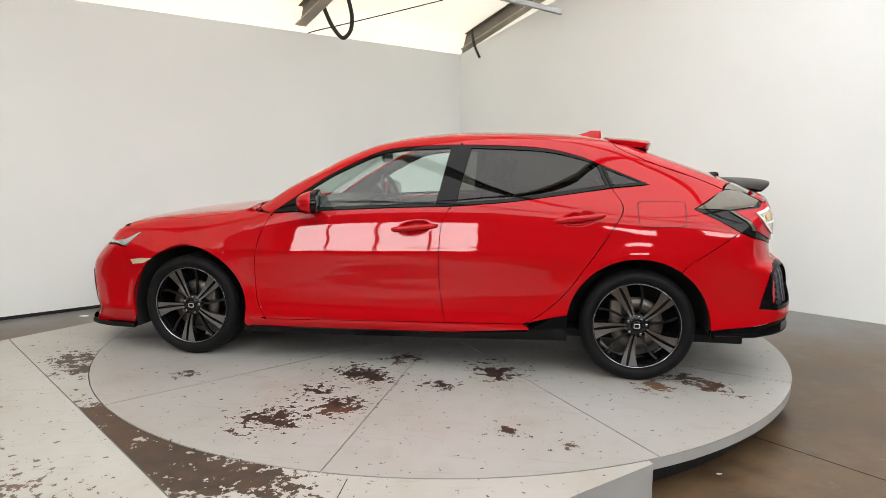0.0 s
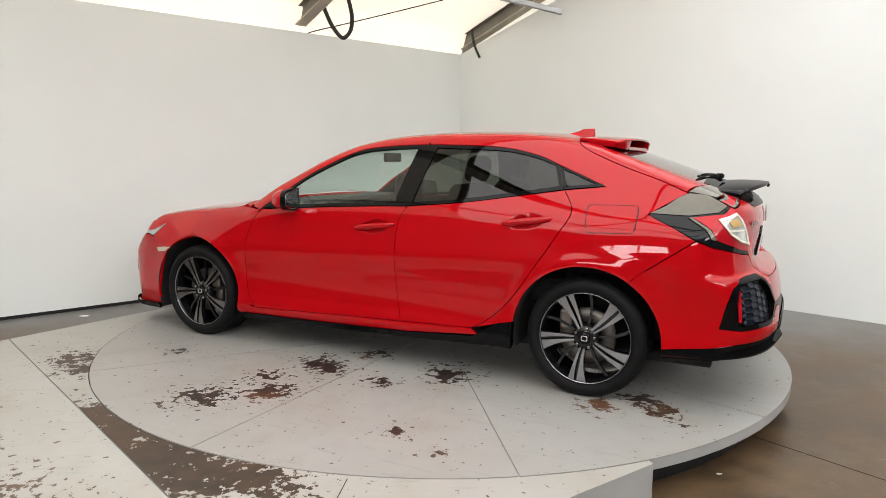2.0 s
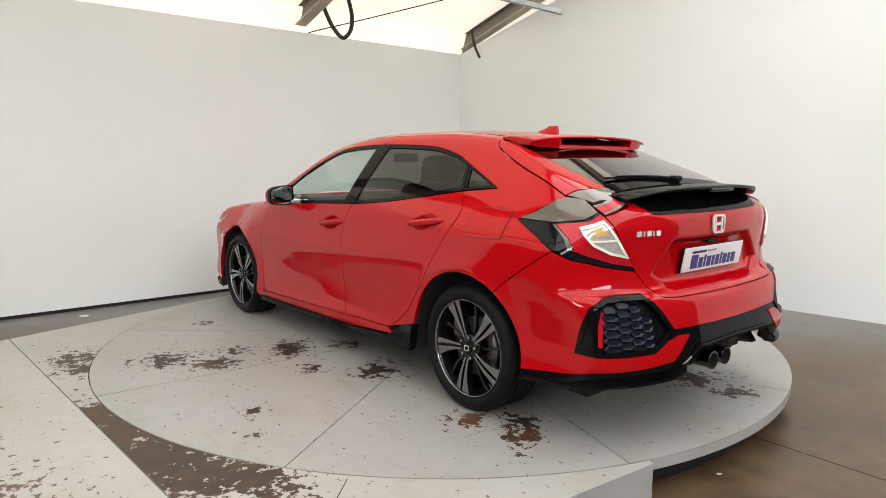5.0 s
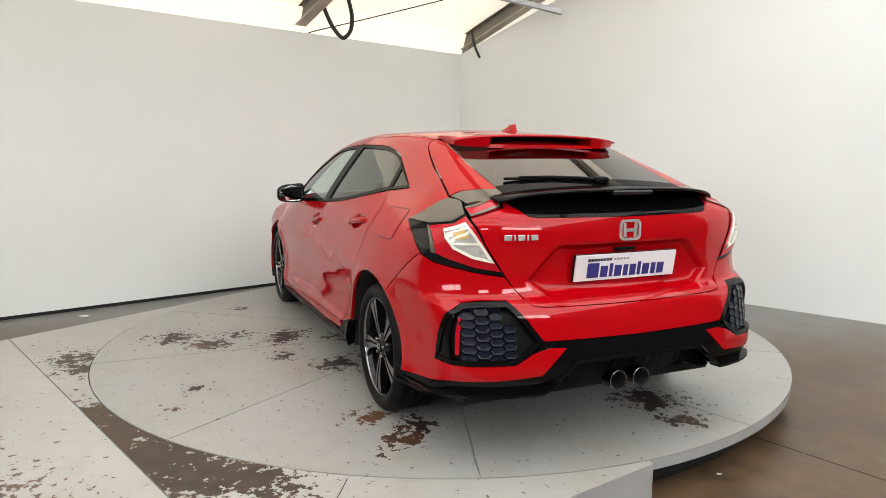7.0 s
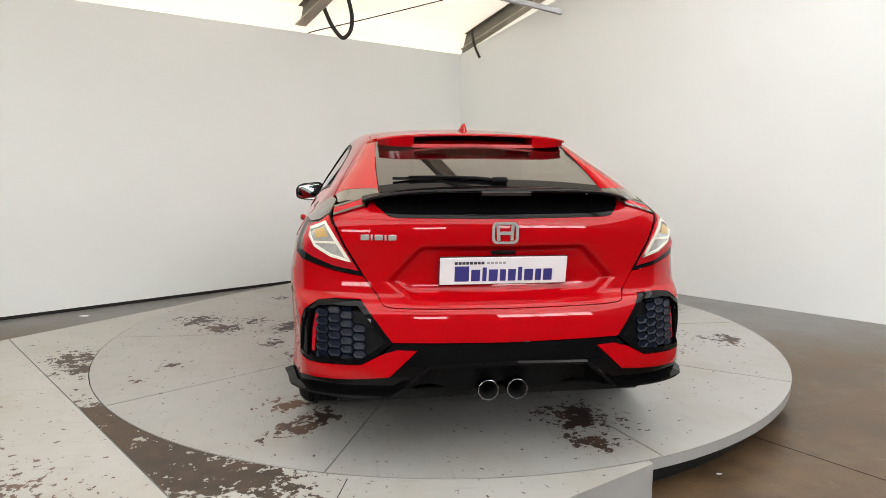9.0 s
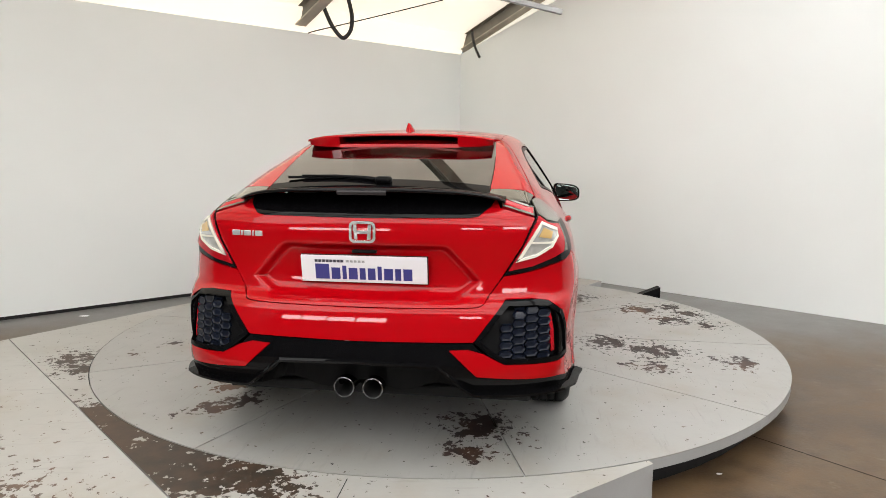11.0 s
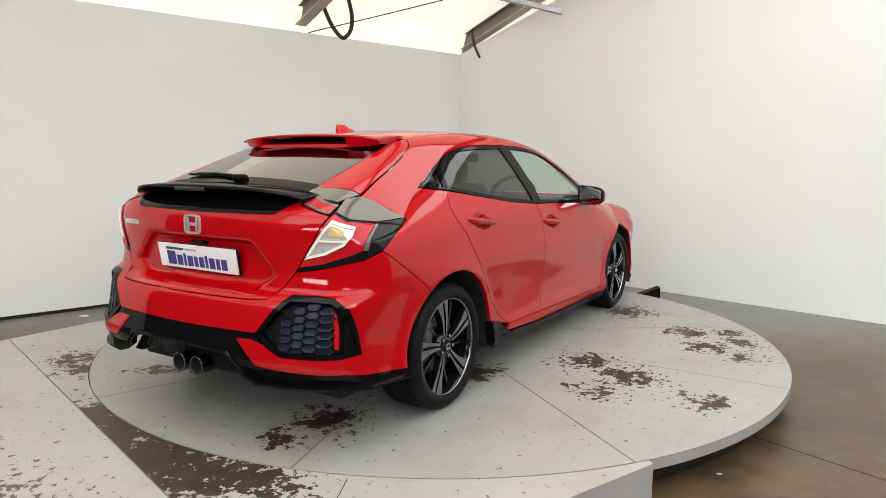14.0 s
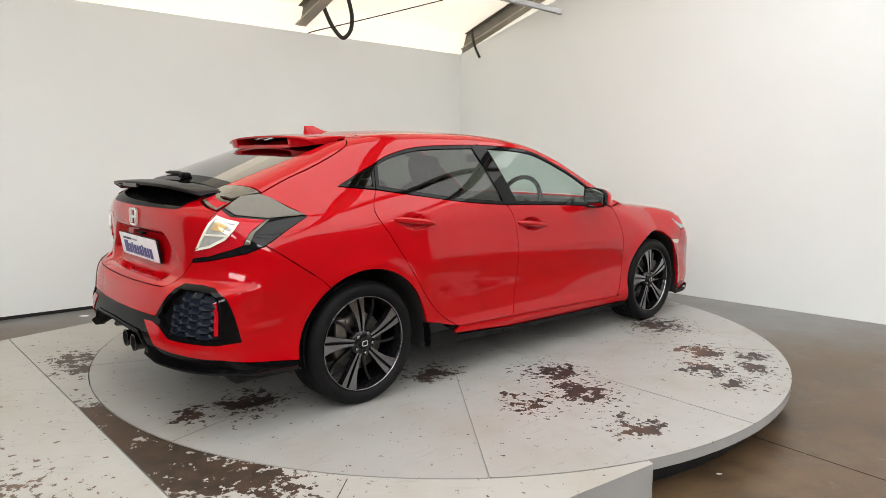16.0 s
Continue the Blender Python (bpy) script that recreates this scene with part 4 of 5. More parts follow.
lamp_line = ([("s", -1.628, 0.961), ("s", -1.698, 1.003), ("t", -1.758, 0.713), ("t", -1.80, 0.687), ("t", -1.845, 0.677), ("t", -1.888, 0.670)] + straight("r", [(0.692, 0.997), (0.641, 0.884), (0.567, 0.762)])
             + LAMP_FOOT[::-1] + straight("s", [(-1.86, 0.848), (-1.754, 0.904), (-1.628, 0.961)])[:-1])
lamps = pair("tail_lamp", "wrap", lamp_line, LENS_DARK, car, "smoked wraparound tail lamp with red and clear lenses", push=0.002, thick=0.03)
pair("top_lens", "wrap", [("s", -1.64, 0.964), ("s", -1.70, 1.0), ("t", -1.76, 0.711), ("t", -1.80, 0.685), ("t", -1.845, 0.675), ("t", -1.888, 0.667), ("r", 0.694, 1.004), ("r", 0.735, 0.974), ("s", -1.82, 0.957)], LENS_TOP, lamps, "smoked clear upper lens", push=0.006, gap=0.002, thick=0.004)
pair("red_lens", "wrap", [("s", -1.83, 0.951)] + straight("r", [(0.734, 0.968), (0.695, 0.998), (0.692, 0.988), (0.640, 0.88), (0.581, 0.781), (0.675, 0.797), (0.766, 0.830)]) + [("s", -1.945, 0.85), ("s", -1.915, 0.90)], LENS_RED, lamps, "red tail lamp lens", push=0.009, gap=0.002, thick=0.006)
# thin lens edge, widened to a grey strip that paints the wall's slanting reflection
pair("lens_sheen_edge", "wrap", straight("s", [(-1.831, 0.949), (-1.915, 0.899), (-1.944, 0.851)]) + straight("s", [(-1.924, 0.853), (-1.894, 0.901), (-1.812, 0.951)]), LENS_TOP, lamps, "grey edge strip of the lamp lens, coloured like the wall's reflection", push=0.009, gap=0.0, thick=0.006)
clear_line = straight("r", [(0.764, 0.940), (0.703, 0.972), (0.608, 0.818), (0.688, 0.838), (0.750, 0.874), (0.770, 0.910), (0.764, 0.940)])[:-1]
pair("clear_lens", "wrap", clear_line, LENS_CLEAR, lamps, "clear reflector lens", push=0.0135, gap=0.0, thick=0.006)
pair("light_tube", "wrap", clear_line, LIGHT_TUBE, lamps, "white C-shaped light tube", push=0.018, ring=0.011, gap=0.0, thick=0.004)
pair("lens_divider", "wrap", straight("r", [(0.758, 0.897), (0.658, 0.90), (0.655, 0.892), (0.756, 0.889), (0.758, 0.897)])[:-1], LIGHT_TUBE, lamps, "", push=0.018, gap=0.0, thick=0.004)
pair("bulb_lens", "wrap", straight("r", [(0.748, 0.932), (0.712, 0.950), (0.696, 0.918), (0.742, 0.908), (0.748, 0.932)])[:-1], AMBER, lamps, "amber indicator lens", push=0.0165, gap=0.0, thick=0.004)
inner = straight("r", [(0.676, 1.034), (0.540, 1.078), (0.552, 1.036), (0.683, 0.996), (0.676, 1.034)])[:-1]
inner_lamps = pair("inner_tail_lamp", "wrap", inner, LENS_RED, tailgate, "red lamp strip on the tailgate", push=0.003, gap=0.003, thick=0.02)
pair("lamp_edge", "wrap", inner, LENS_TOP, inner_lamps, "", push=0.0045, ring=0.008, gap=0.003, thick=0.004)

# the black wing across the tailgate
panel("tailgate_panel", "wrap", straight("r", [(0.0, 1.085), (0.53, 1.074), (0.508, 1.036), (0.462, 1.0), (0.43, 0.994), (0.0, 0.990)]), GLOSS, tailgate, "gloss black panel under the wing", both=True, push=0.003, gap=0.0, thick=0.006)


def wing_ring(y, lead_x, lead_z, trail_x, trail_z, thick):
    n = 9
    top, low = [], []
    for i in range(n):
        u = i / (n - 1)
        x, z = lead_x + (trail_x - lead_x) * u, lead_z + (trail_z - lead_z) * u
        t = thick * (0.25 + 0.75 * math.sin(math.pi * (0.12 + 0.76 * u)))
        top.append((x, y, z + t * 0.5))
        low.append((x, y, z - t * 0.5))
    return top + low[::-1]


rings = []
for y in np.linspace(-0.565, 0.565, 33):
    k = abs(y) / 0.565
    end = k ** 6
    rings.append(wing_ring(y, -1.90 - 0.03 * (1 - k * k), 1.108 - 0.03 * k ** 2 - 0.01 * end, -2.150 + 0.075 * k ** 2.5 + 0.05 * end, 1.103 - 0.012 * k ** 2 - 0.035 * end, 0.024 - 0.006 * k))
wing = part("wing", bm_loft(rings), GLOSS, tailgate, "gloss black tailgate wing")
rings = [[(-2.1535 + dx, y, 1.096 + dz) for dx, dz in ((0, 0.006), (-0.004, 0.0), (0, -0.012), (0.012, -0.012), (0.012, 0.006))] for y in np.linspace(-0.10, 0.10, 9)]
part("brake_light", bm_loft(rings, smooth=False), plain("brake_lens", (0.02, 0.016, 0.017), 0.2, coat=0.3, spec=0.2), wing, "smoked high brake light")

# roof spoiler: a blade on two end mounts with a slot under it
rings = []
for y in np.linspace(-0.475, 0.475, 29):
    k = abs(y) / 0.475
    z0 = float(top_point(-1.19, y)[2])
    rings.append(wing_ring(y, -1.17 - 0.02 * k, z0 + 0.006, -1.452 + 0.045 * k ** 2.5, 1.345 - 0.016 * k ** 2 - 0.012 * k ** 8, 0.018))
spoiler = part("roof_spoiler", bm_loft(rings), RED, tailgate, "red slotted roof spoiler")
for s in (-1, 1):
    rings = []
    for y in np.linspace(0.30, 0.472, 8):
        k = (y - 0.30) / 0.172
        zt, xt = 1.341 - 0.05 * (y - 0.3), -1.442 + 0.05 * k ** 2.5
        rings.append([(-1.24, s * y, zt - 0.004), (xt, s * y, zt - 0.008), (xt + 0.012, s * y, 1.286 + 0.012 * k ** 3), (-1.25, s * y, float(top_point(-1.25, y)[2]) - 0.012)])
    part("spoiler_mount", bm_loft(rings, smooth=False), RED, spoiler)
rings = [[(-1.34, y, float(top_point(-1.34, y)[2]) + 0.002), (-1.428, y, 1.300), (-1.432, y, 1.283), (-1.35, y, float(top_point(-1.35, y)[2]) - 0.006)] for y in np.linspace(-0.31, 0.31, 15)]
part("spoiler_lower_bar", bm_loft(rings, smooth=False), RED, spoiler)

# shark-fin aerial
rings = []
for u in np.linspace(0, 1, 12):
    front, back = -0.965 - 0.125 * u ** 0.75, -1.165 + 0.006 * u
    w = 0.030 * (1 - u) ** 0.7 + 0.003
    n = 14
    ring = []
    for i in range(n):
        a = 2 * math.pi * i / n
        cx = (front + back) / 2 + (front - back) / 2 * math.cos(a)
        ring.append((cx, w * math.sin(a) * (0.75 - 0.25 * math.cos(a)), float(TOP(np.array(cx))) * (1 - u) + 1.422 * u - 0.004))
    rings.append(ring)
part("aerial_fin", bm_loft(rings), RED, car, "red shark-fin roof aerial")

# rear wiper
wiper = part("rear_wiper", bm_tube([(-1.885, -0.02, 1.134), (-1.865, 0.06, 1.144), (-1.84, 0.2, 1.150), (-1.825, 0.36, 1.150)], [0.012, 0.009, 0.007, 0.005], 8), PLASTIC, tailgate, "black rear wiper")
part("blade", bm_box(-1.825, 0.26, 1.143, 0.012, 0.34, 0.012, 0.003, Matrix.Rotation(radians(-3), 4, "Z")), RUBBER, wiper)
part("wiper_cap", bm_box(-1.89, -0.03, 1.137, 0.05, 0.07, 0.03, 0.012), PLASTIC, wiper)

# number plate with plain bars in place of the dealer's lettering
tilt = Matrix.Rotation(radians(-9), 4, "Y")
plate = part("number_plate", bm_box(-2.128, 0.0, 0.781, 0.008, 0.525, 0.113, 0.002, tilt), PLATE_WHITE, car, "white show plate with navy and dark printed bars")
part("plate_holder", bm_box(-2.118, 0.0, 0.781, 0.012, 0.531, 0.119, 0.003, tilt), PLASTIC, plate)


def on_plate(y, z, w, h, mat, name="print_bar"):
    m = Matrix.Translation((-2.128, 0, 0.781)) @ tilt @ Matrix.Translation((-0.0046, y, z))
    bm = bmesh.new()
    bmesh.ops.create_cube(bm, size=1, matrix=m @ Matrix.Diagonal((0.0016, w, h, 1)))
    part(name, bm, mat, plate)


cursor = 0.205
for w, h in ((0.052, 0.064), (0.034, 0.049), (0.018, 0.058), (0.034, 0.049), (0.024, 0.049), (0.030, 0.049), (0.018, 0.058), (0.034, 0.049), (0.024, 0.049), (0.034, 0.049)):
    w = w * 1.22
    on_plate(cursor - w / 2, -0.043 + h / 2, w - 0.005, h, NAVY)
    cursor -= w + 0.0045
for i in range(8):
    on_plate(0.197 - i * 0.0155, 0.034, 0.0125, 0.011, INK)
for i in range(5):
    on_plate(0.066 - i * 0.0165, 0.034, 0.012, 0.009, SIDE_PAINT)
part("plate_lamp", bm_box(-2.112, 0.0, 0.853, 0.03, 0.10, 0.012, 0.003), PLASTIC, tailgate)

# badges as plain shapes
def rounded(w, h, r, n=5):
    pts = []
    for cx, cz, a0 in ((w / 2 - r, h / 2 - r, 0), (-w / 2 + r, h / 2 - r, 90), (-w / 2 + r, -h / 2 + r, 180), (w / 2 - r, -h / 2 + r, 270)):
        pts += [(cx + r * math.cos(radians(a0 + 90 * i / n)), cz + r * math.sin(radians(a0 + 90 * i / n))) for i in range(n + 1)]
    return pts


bx = float(rear_point(0.0, 0.935)[0])
outer, hole = rounded(0.108, 0.088, 0.022), rounded(0.088, 0.068, 0.015)
bm = bmesh.new()
fr = [[bm.verts.new((bx - d, y, 0.935 + z)) for y, z in ps] for ps, d in ((outer, 0.002), (outer, 0.010), (hole, 0.010), (hole, 0.002))]
for a, b in zip(fr, fr[1:]):
    for i in range(len(a)):
        bm.faces.new((a[i], a[(i + 1) % len(a)], b[(i + 1) % len(b)], b[i]))
bmesh.ops.recalc_face_normals(bm, faces=bm.faces[:])
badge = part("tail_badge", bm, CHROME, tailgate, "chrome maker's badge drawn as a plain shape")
for s in (-1, 1):
    part("badge_bar", bm_prism([(bx - 0.009, s * 0.020, 0.905), (bx - 0.009, s * 0.033, 0.905), (bx - 0.009, s * 0.037, 0.966), (bx - 0.009, s * 0.024, 0.966)], (0.006, 0, 0)), CHROME, badge)
part("badge_bar", bm_prism([(bx - 0.009, -0.021, 0.928), (bx - 0.009, 0.021, 0.928), (bx - 0.009, 0.021, 0.941), (bx - 0.009, -0.021, 0.941)], (0.006, 0, 0)), CHROME, badge)
name_badge = None
for i, w in enumerate((0.034, 0.008, 0.032, 0.008, 0.032)):
    y = 0.575 - (0.0, 0.040, 0.055, 0.094, 0.109)[i] - w / 2
    p = rear_point(y, 0.918)
    ob = part("name_badge" if i == 0 else "badge_bar", bm_box(float(p[0]) - 0.003, y, 0.918, 0.005, w, 0.022, 0.0015), CHROME, tailgate if i == 0 else name_badge, "chrome model badge drawn as plain bars" if i == 0 else "")
    name_badge = name_badge or ob

# rear bumper, its vents and the black lower part
VENT = (straight("r", [(0.462, 0.519), (0.52, 0.600), (0.577, 0.672), (0.68, 0.672), (0.745, 0.664)]) + straight("s", [(-2.035, 0.622), (-2.01, 0.54), (-1.985, 0.43)])
        + straight("r", [(0.79, 0.424), (0.68, 0.430), (0.58, 0.434), (0.52, 0.47), (0.462, 0.519)])[:-1])
bumper_line = (straight("s", [(-1.60, 0.661), (-1.86, 0.843)]) + [("s", -1.935, 0.812), ("r", 0.745, 0.794), ("r", 0.675, 0.776), ("r", 0.567, 0.759)]
               + straight("r", [(0.567, 0.759), (0.50, 0.668)]) + curve("r", [(0.50, 0.668), (0.465, 0.648), (0.30, 0.643), (0.0, 0.641)])
               + straight("r", [(0.0, 0.515), (0.455, 0.519)]) + straight("r", [(0.462, 0.523), (0.577, 0.674), (0.68, 0.674), (0.745, 0.666)])
               + straight("s", [(-2.033, 0.623), (-2.008, 0.54), (-1.983, 0.43)]) + straight("r", [(0.79, 0.422), (0.58, 0.432), (0.50, 0.475), (0.44, 0.492), (0.365, 0.488), (0.474, 0.386), (0.60, 0.374), (0.80, 0.358)])
               + straight("s", [(-1.95, 0.335), (-1.735, 0.313)]) + arch(-AXLE, 180, 124.4)[1:])
bumper = panel("rear_bumper", "wrap", bumper_line, RED, car, both=True, gap=0.0)
lower = (straight("r", [(0.0, 0.512), (0.455, 0.515), (0.50, 0.472), (0.44, 0.489), (0.365, 0.485), (0.474, 0.383), (0.60, 0.371), (0.80, 0.355)]) + straight("s", [(-1.95, 0.332), (-1.735, 0.310), (-1.742, 0.268), (-1.95, 0.278)])
         + straight("r", [(0.80, 0.292), (0.60, 0.295), (0.45, 0.302), (0.31, 0.418), (0.0, 0.428)]))
panel("lower_bumper", "wrap", lower, GLOSS, bumper, "gloss black lower bumper", both=True, gap=0.0, push=-0.004, thick=0.05)
# a thin lip along its foot
lip_p = place(straight("s", [(-1.742, 0.285), (-1.95, 0.288)]) + straight("r", [(0.80, 0.298), (0.60, 0.303), (0.46, 0.308), (0.32, 0.422), (0.0, 0.432)]))
lip_n = normals(lip_p)
for s in (1, -1):
    rings = []
    for i, (p, n) in enumerate(zip(lip_p, lip_n)):
        reach = 0.030 if p[1] > 0.4 else 0.004
        o = Vector((n[0], n[1], 0)).normalized() * reach
        q = Vector(p)
        ring = [q + Vector((0, 0, 0.012)), q + o + Vector((0, 0, 0.003)), q + o + Vector((0, 0, -0.006)), q - o * 0.6 + Vector((0, 0, -0.006))]
        rings.append([(v.x, s * v.y, v.z) for v in ring])
    part("bumper_lip", bm_loft(rings, smooth=False), GLOSS, bumper)
for mirrored in (False, True):
    vent = panel("bumper_vent", "wrap", VENT, PLASTIC, bumper, "black honeycomb bumper vent", push=-0.028, gap=-0.004, thick=0.0, mirror=mirrored)
    panel("vent_frame", "wrap", VENT, GLOSS, vent, "gloss black vent frame", push=0.002, ring=0.020, gap=0.0, thick=0.04, mirror=mirrored)
    panel("corner_fill", "wrap", [("r", 0.758, 0.652), ("s", -2.037, 0.615), ("s", -2.012, 0.54), ("s", -1.987, 0.435), ("r", 0.800, 0.436), ("r", 0.798, 0.54), ("r", 0.778, 0.625)], GLOSS, vent, push=-0.006, gap=0.0, thick=0.01, mirror=mirrored)
    panel("reflector", "wrap", [("r", 0.748, 0.638), ("r", 0.764, 0.632), ("r", 0.784, 0.55), ("r", 0.790, 0.462), ("r", 0.777, 0.462), ("r", 0.769, 0.55)], LENS_RED, vent, "red upright reflector", push=-0.018, gap=0.0, thick=0.006, mirror=mirrored)
    # honeycomb bars: rows of flat hexagons, each a thin raised ring
    sgn = -1 if mirrored else 1
    verts, faces = [], []
    hexa = [(0.0295, 0.0), (0.0190, 0.0160), (-0.0190, 0.0160), (-0.0295, 0.0), (-0.0190, -0.0160), (0.0190, -0.0160)]
    for col in range(6):
        for row in range(8):
            y, z = 0.732 - col * 0.049, 0.452 + row * 0.033 - (0.0165 if col % 2 else 0)
            inner_edge = 0.545 + max(0, z - 0.52) * 0.66 + max(0, 0.50 - z) * 0.9
            if y < inner_edge or not 0.445 < z < 0.652:
                continue
            pts = []
            for k, dep in ((0.98, 0.027), (0.90, 0.017), (0.62, 0.021)):
                ring = place([("r", y + hy * k, z + hz * k) for hy, hz in hexa])
                pts += [(v[0] + dep, sgn * v[1], v[2]) for v in ring]
            base = len(verts)
            verts += pts
            for lvl in (0, 6):
                faces += [(base + lvl + i, base + lvl + (i + 1) % 6, base + lvl + 6 + (i + 1) % 6, base + lvl + 6 + i) for i in range(6)]
            faces.append(tuple(base + 12 + i for i in range(6)))
    me = bpy.data.meshes.new("honeycomb")
    me.from_pydata(verts, [], faces)
    me.materials.append(MESH)
    grid = new("honeycomb", me)
    grid.parent = vent

# under the tail
under = part("diffuser", bm_loft([[(-2.19 + 0.16 * (abs(y) / 0.5) ** 3, y, 0.425), (-2.13, y, 0.30 + 0.02 * math.cos(y * 20)), (-1.7, y, 0.24), (-1.7, y, 0.42)] for y in np.linspace(-0.5, 0.5, 21)], smooth=False), PLASTIC, car, "matte black rear diffuser")
for y in (0.071, -0.049):
    rings = []
    for r, x in ((0.040, -1.85), (0.040, -2.185), (0.0435, -2.19), (0.0435, -2.197), (0.0385, -2.197), (0.037, -2.10), (0.03, -1.9)):
        rings.append([(x, y + r * math.cos(a), 0.303 + r * math.sin(a)) for a in np.linspace(0, 2 * math.pi, 28, endpoint=False)])
    pipe = part("exhaust_pipe", bm_loft(rings[:4], caps=False), DARK_CHROME, car, "dark polished round exhaust tip")
    part("pipe_rim", bm_loft([rings[2], rings[3], rings[4]], caps=False), ALLOY, pipe)
    part("pipe_bore", bm_loft([rings[4], rings[5], rings[6]], caps=False), DARK, pipe)
part("underbody", bm_box(0, 0, 0.215, 3.9, 1.36, 0.05, 0.01), DARK, car)
part("silencer", bm_box(-1.78, 0.0, 0.31, 0.28, 0.7, 0.15, 0.05), plain("exhaust_steel", (0.10, 0.095, 0.09), 0.5, metal=0.7, vary=0.3), car)

# ---- nose ----
front_line = (straight("s", [(1.665, 0.545), (1.745, 0.60), (1.79, 0.665), (1.86, 0.68)]) + straight("f", [(0.60, 0.66), (0.3, 0.66), (0.0, 0.66)]) + straight("f", [(0.0, 0.155), (0.5, 0.155), (0.62, 0.155)])
              + straight("s", [(1.95, 0.165), (1.76, 0.172)]) + arch(AXLE, -12, 36))
front = panel("front_bumper", "wrap", front_line, RED, car, both=True, gap=0.0)
pair("corner_intake", "wrap", [("f", 0.50, 0.25), ("f", 0.62, 0.25), ("f", 0.71, 0.27), ("f", 0.735, 0.40), ("f", 0.715, 0.50), ("f", 0.5, 0.42)], PLASTIC, front, "black corner intake", push=0.004, gap=0.0, thick=0.01)
panel("front_lip", "wrap", straight("s", [(1.745, 0.185), (1.95, 0.178)]) + straight("f", [(0.62, 0.172), (0.0, 0.172), (0.0, 0.14), (0.62, 0.14)]) + straight("s", [(1.95, 0.145), (1.745, 0.155)]), GLOSS, front, "gloss black front lip", both=True, push=0.022, gap=0.0, thick=0.06)
pair("headlamp", "wrap", straight("s", [(1.685, 0.762), (1.79, 0.672), (1.86, 0.688)]) + [("f", 0.60, 0.668), ("f", 0.56, 0.735)] + [("s", 1.80, 0.775)], HEAD_LENS, car, "clear headlamp under the bonnet edge", push=0.002, gap=0.003, thick=0.02)
pair("headlamp_brow", "wrap", straight("s", [(1.690, 0.768), (1.735, 0.742), (1.79, 0.716), (1.86, 0.706)]) + [("f", 0.595, 0.702), ("f", 0.555, 0.740), ("s", 1.80, 0.779)], RED, car, push=0.003, gap=0.0, thick=0.008)
panel("nose_panel", "wrap", straight("s", [(1.60, 0.745), (1.74, 0.70), (1.86, 0.69)]) + straight("f", [(0.60, 0.68), (0.3, 0.68), (0.0, 0.68)]) + straight("f", [(0.0, 0.80), (0.3, 0.80), (0.5, 0.795)]) + straight("s", [(1.80, 0.795), (1.60, 0.81)]), RED, car, both=True, push=-0.004, gap=0.0, thick=0.0)
pair("sill_end", "wrap", [("s", 0.836, 0.216), ("s", 0.836, 0.257), ("s", 0.885, 0.268), ("s", 0.915, 0.262), ("s", 0.92, 0.214)], RED, car, push=0.0015, gap=0.0, thick=0.006)
panel("grille_bar", "wrap", [("f", 0.56, 0.735), ("f", 0.60, 0.668), ("f", 0.0, 0.665), ("f", 0.0, 0.74)], GLOSS, car, "gloss black grille bar", both=True, push=0.002, gap=0.0, thick=0.02)
pair("side_marker", "wrap", [("s", 1.750, 0.592), ("s", 1.735, 0.563), ("s", 1.650, 0.574), ("s", 1.585, 0.606), ("s", 1.66, 0.604)], plain("marker_lens", (0.55, 0.47, 0.33), 0.25, coat=1.0), car, "pale amber side marker", push=0.003, gap=0.0, thick=0.006)
part("cowl", bm_box(0.93, 0.0, 0.915, 0.14, 1.24, 0.03, 0.01), PLASTIC, car, "black windscreen cowl")

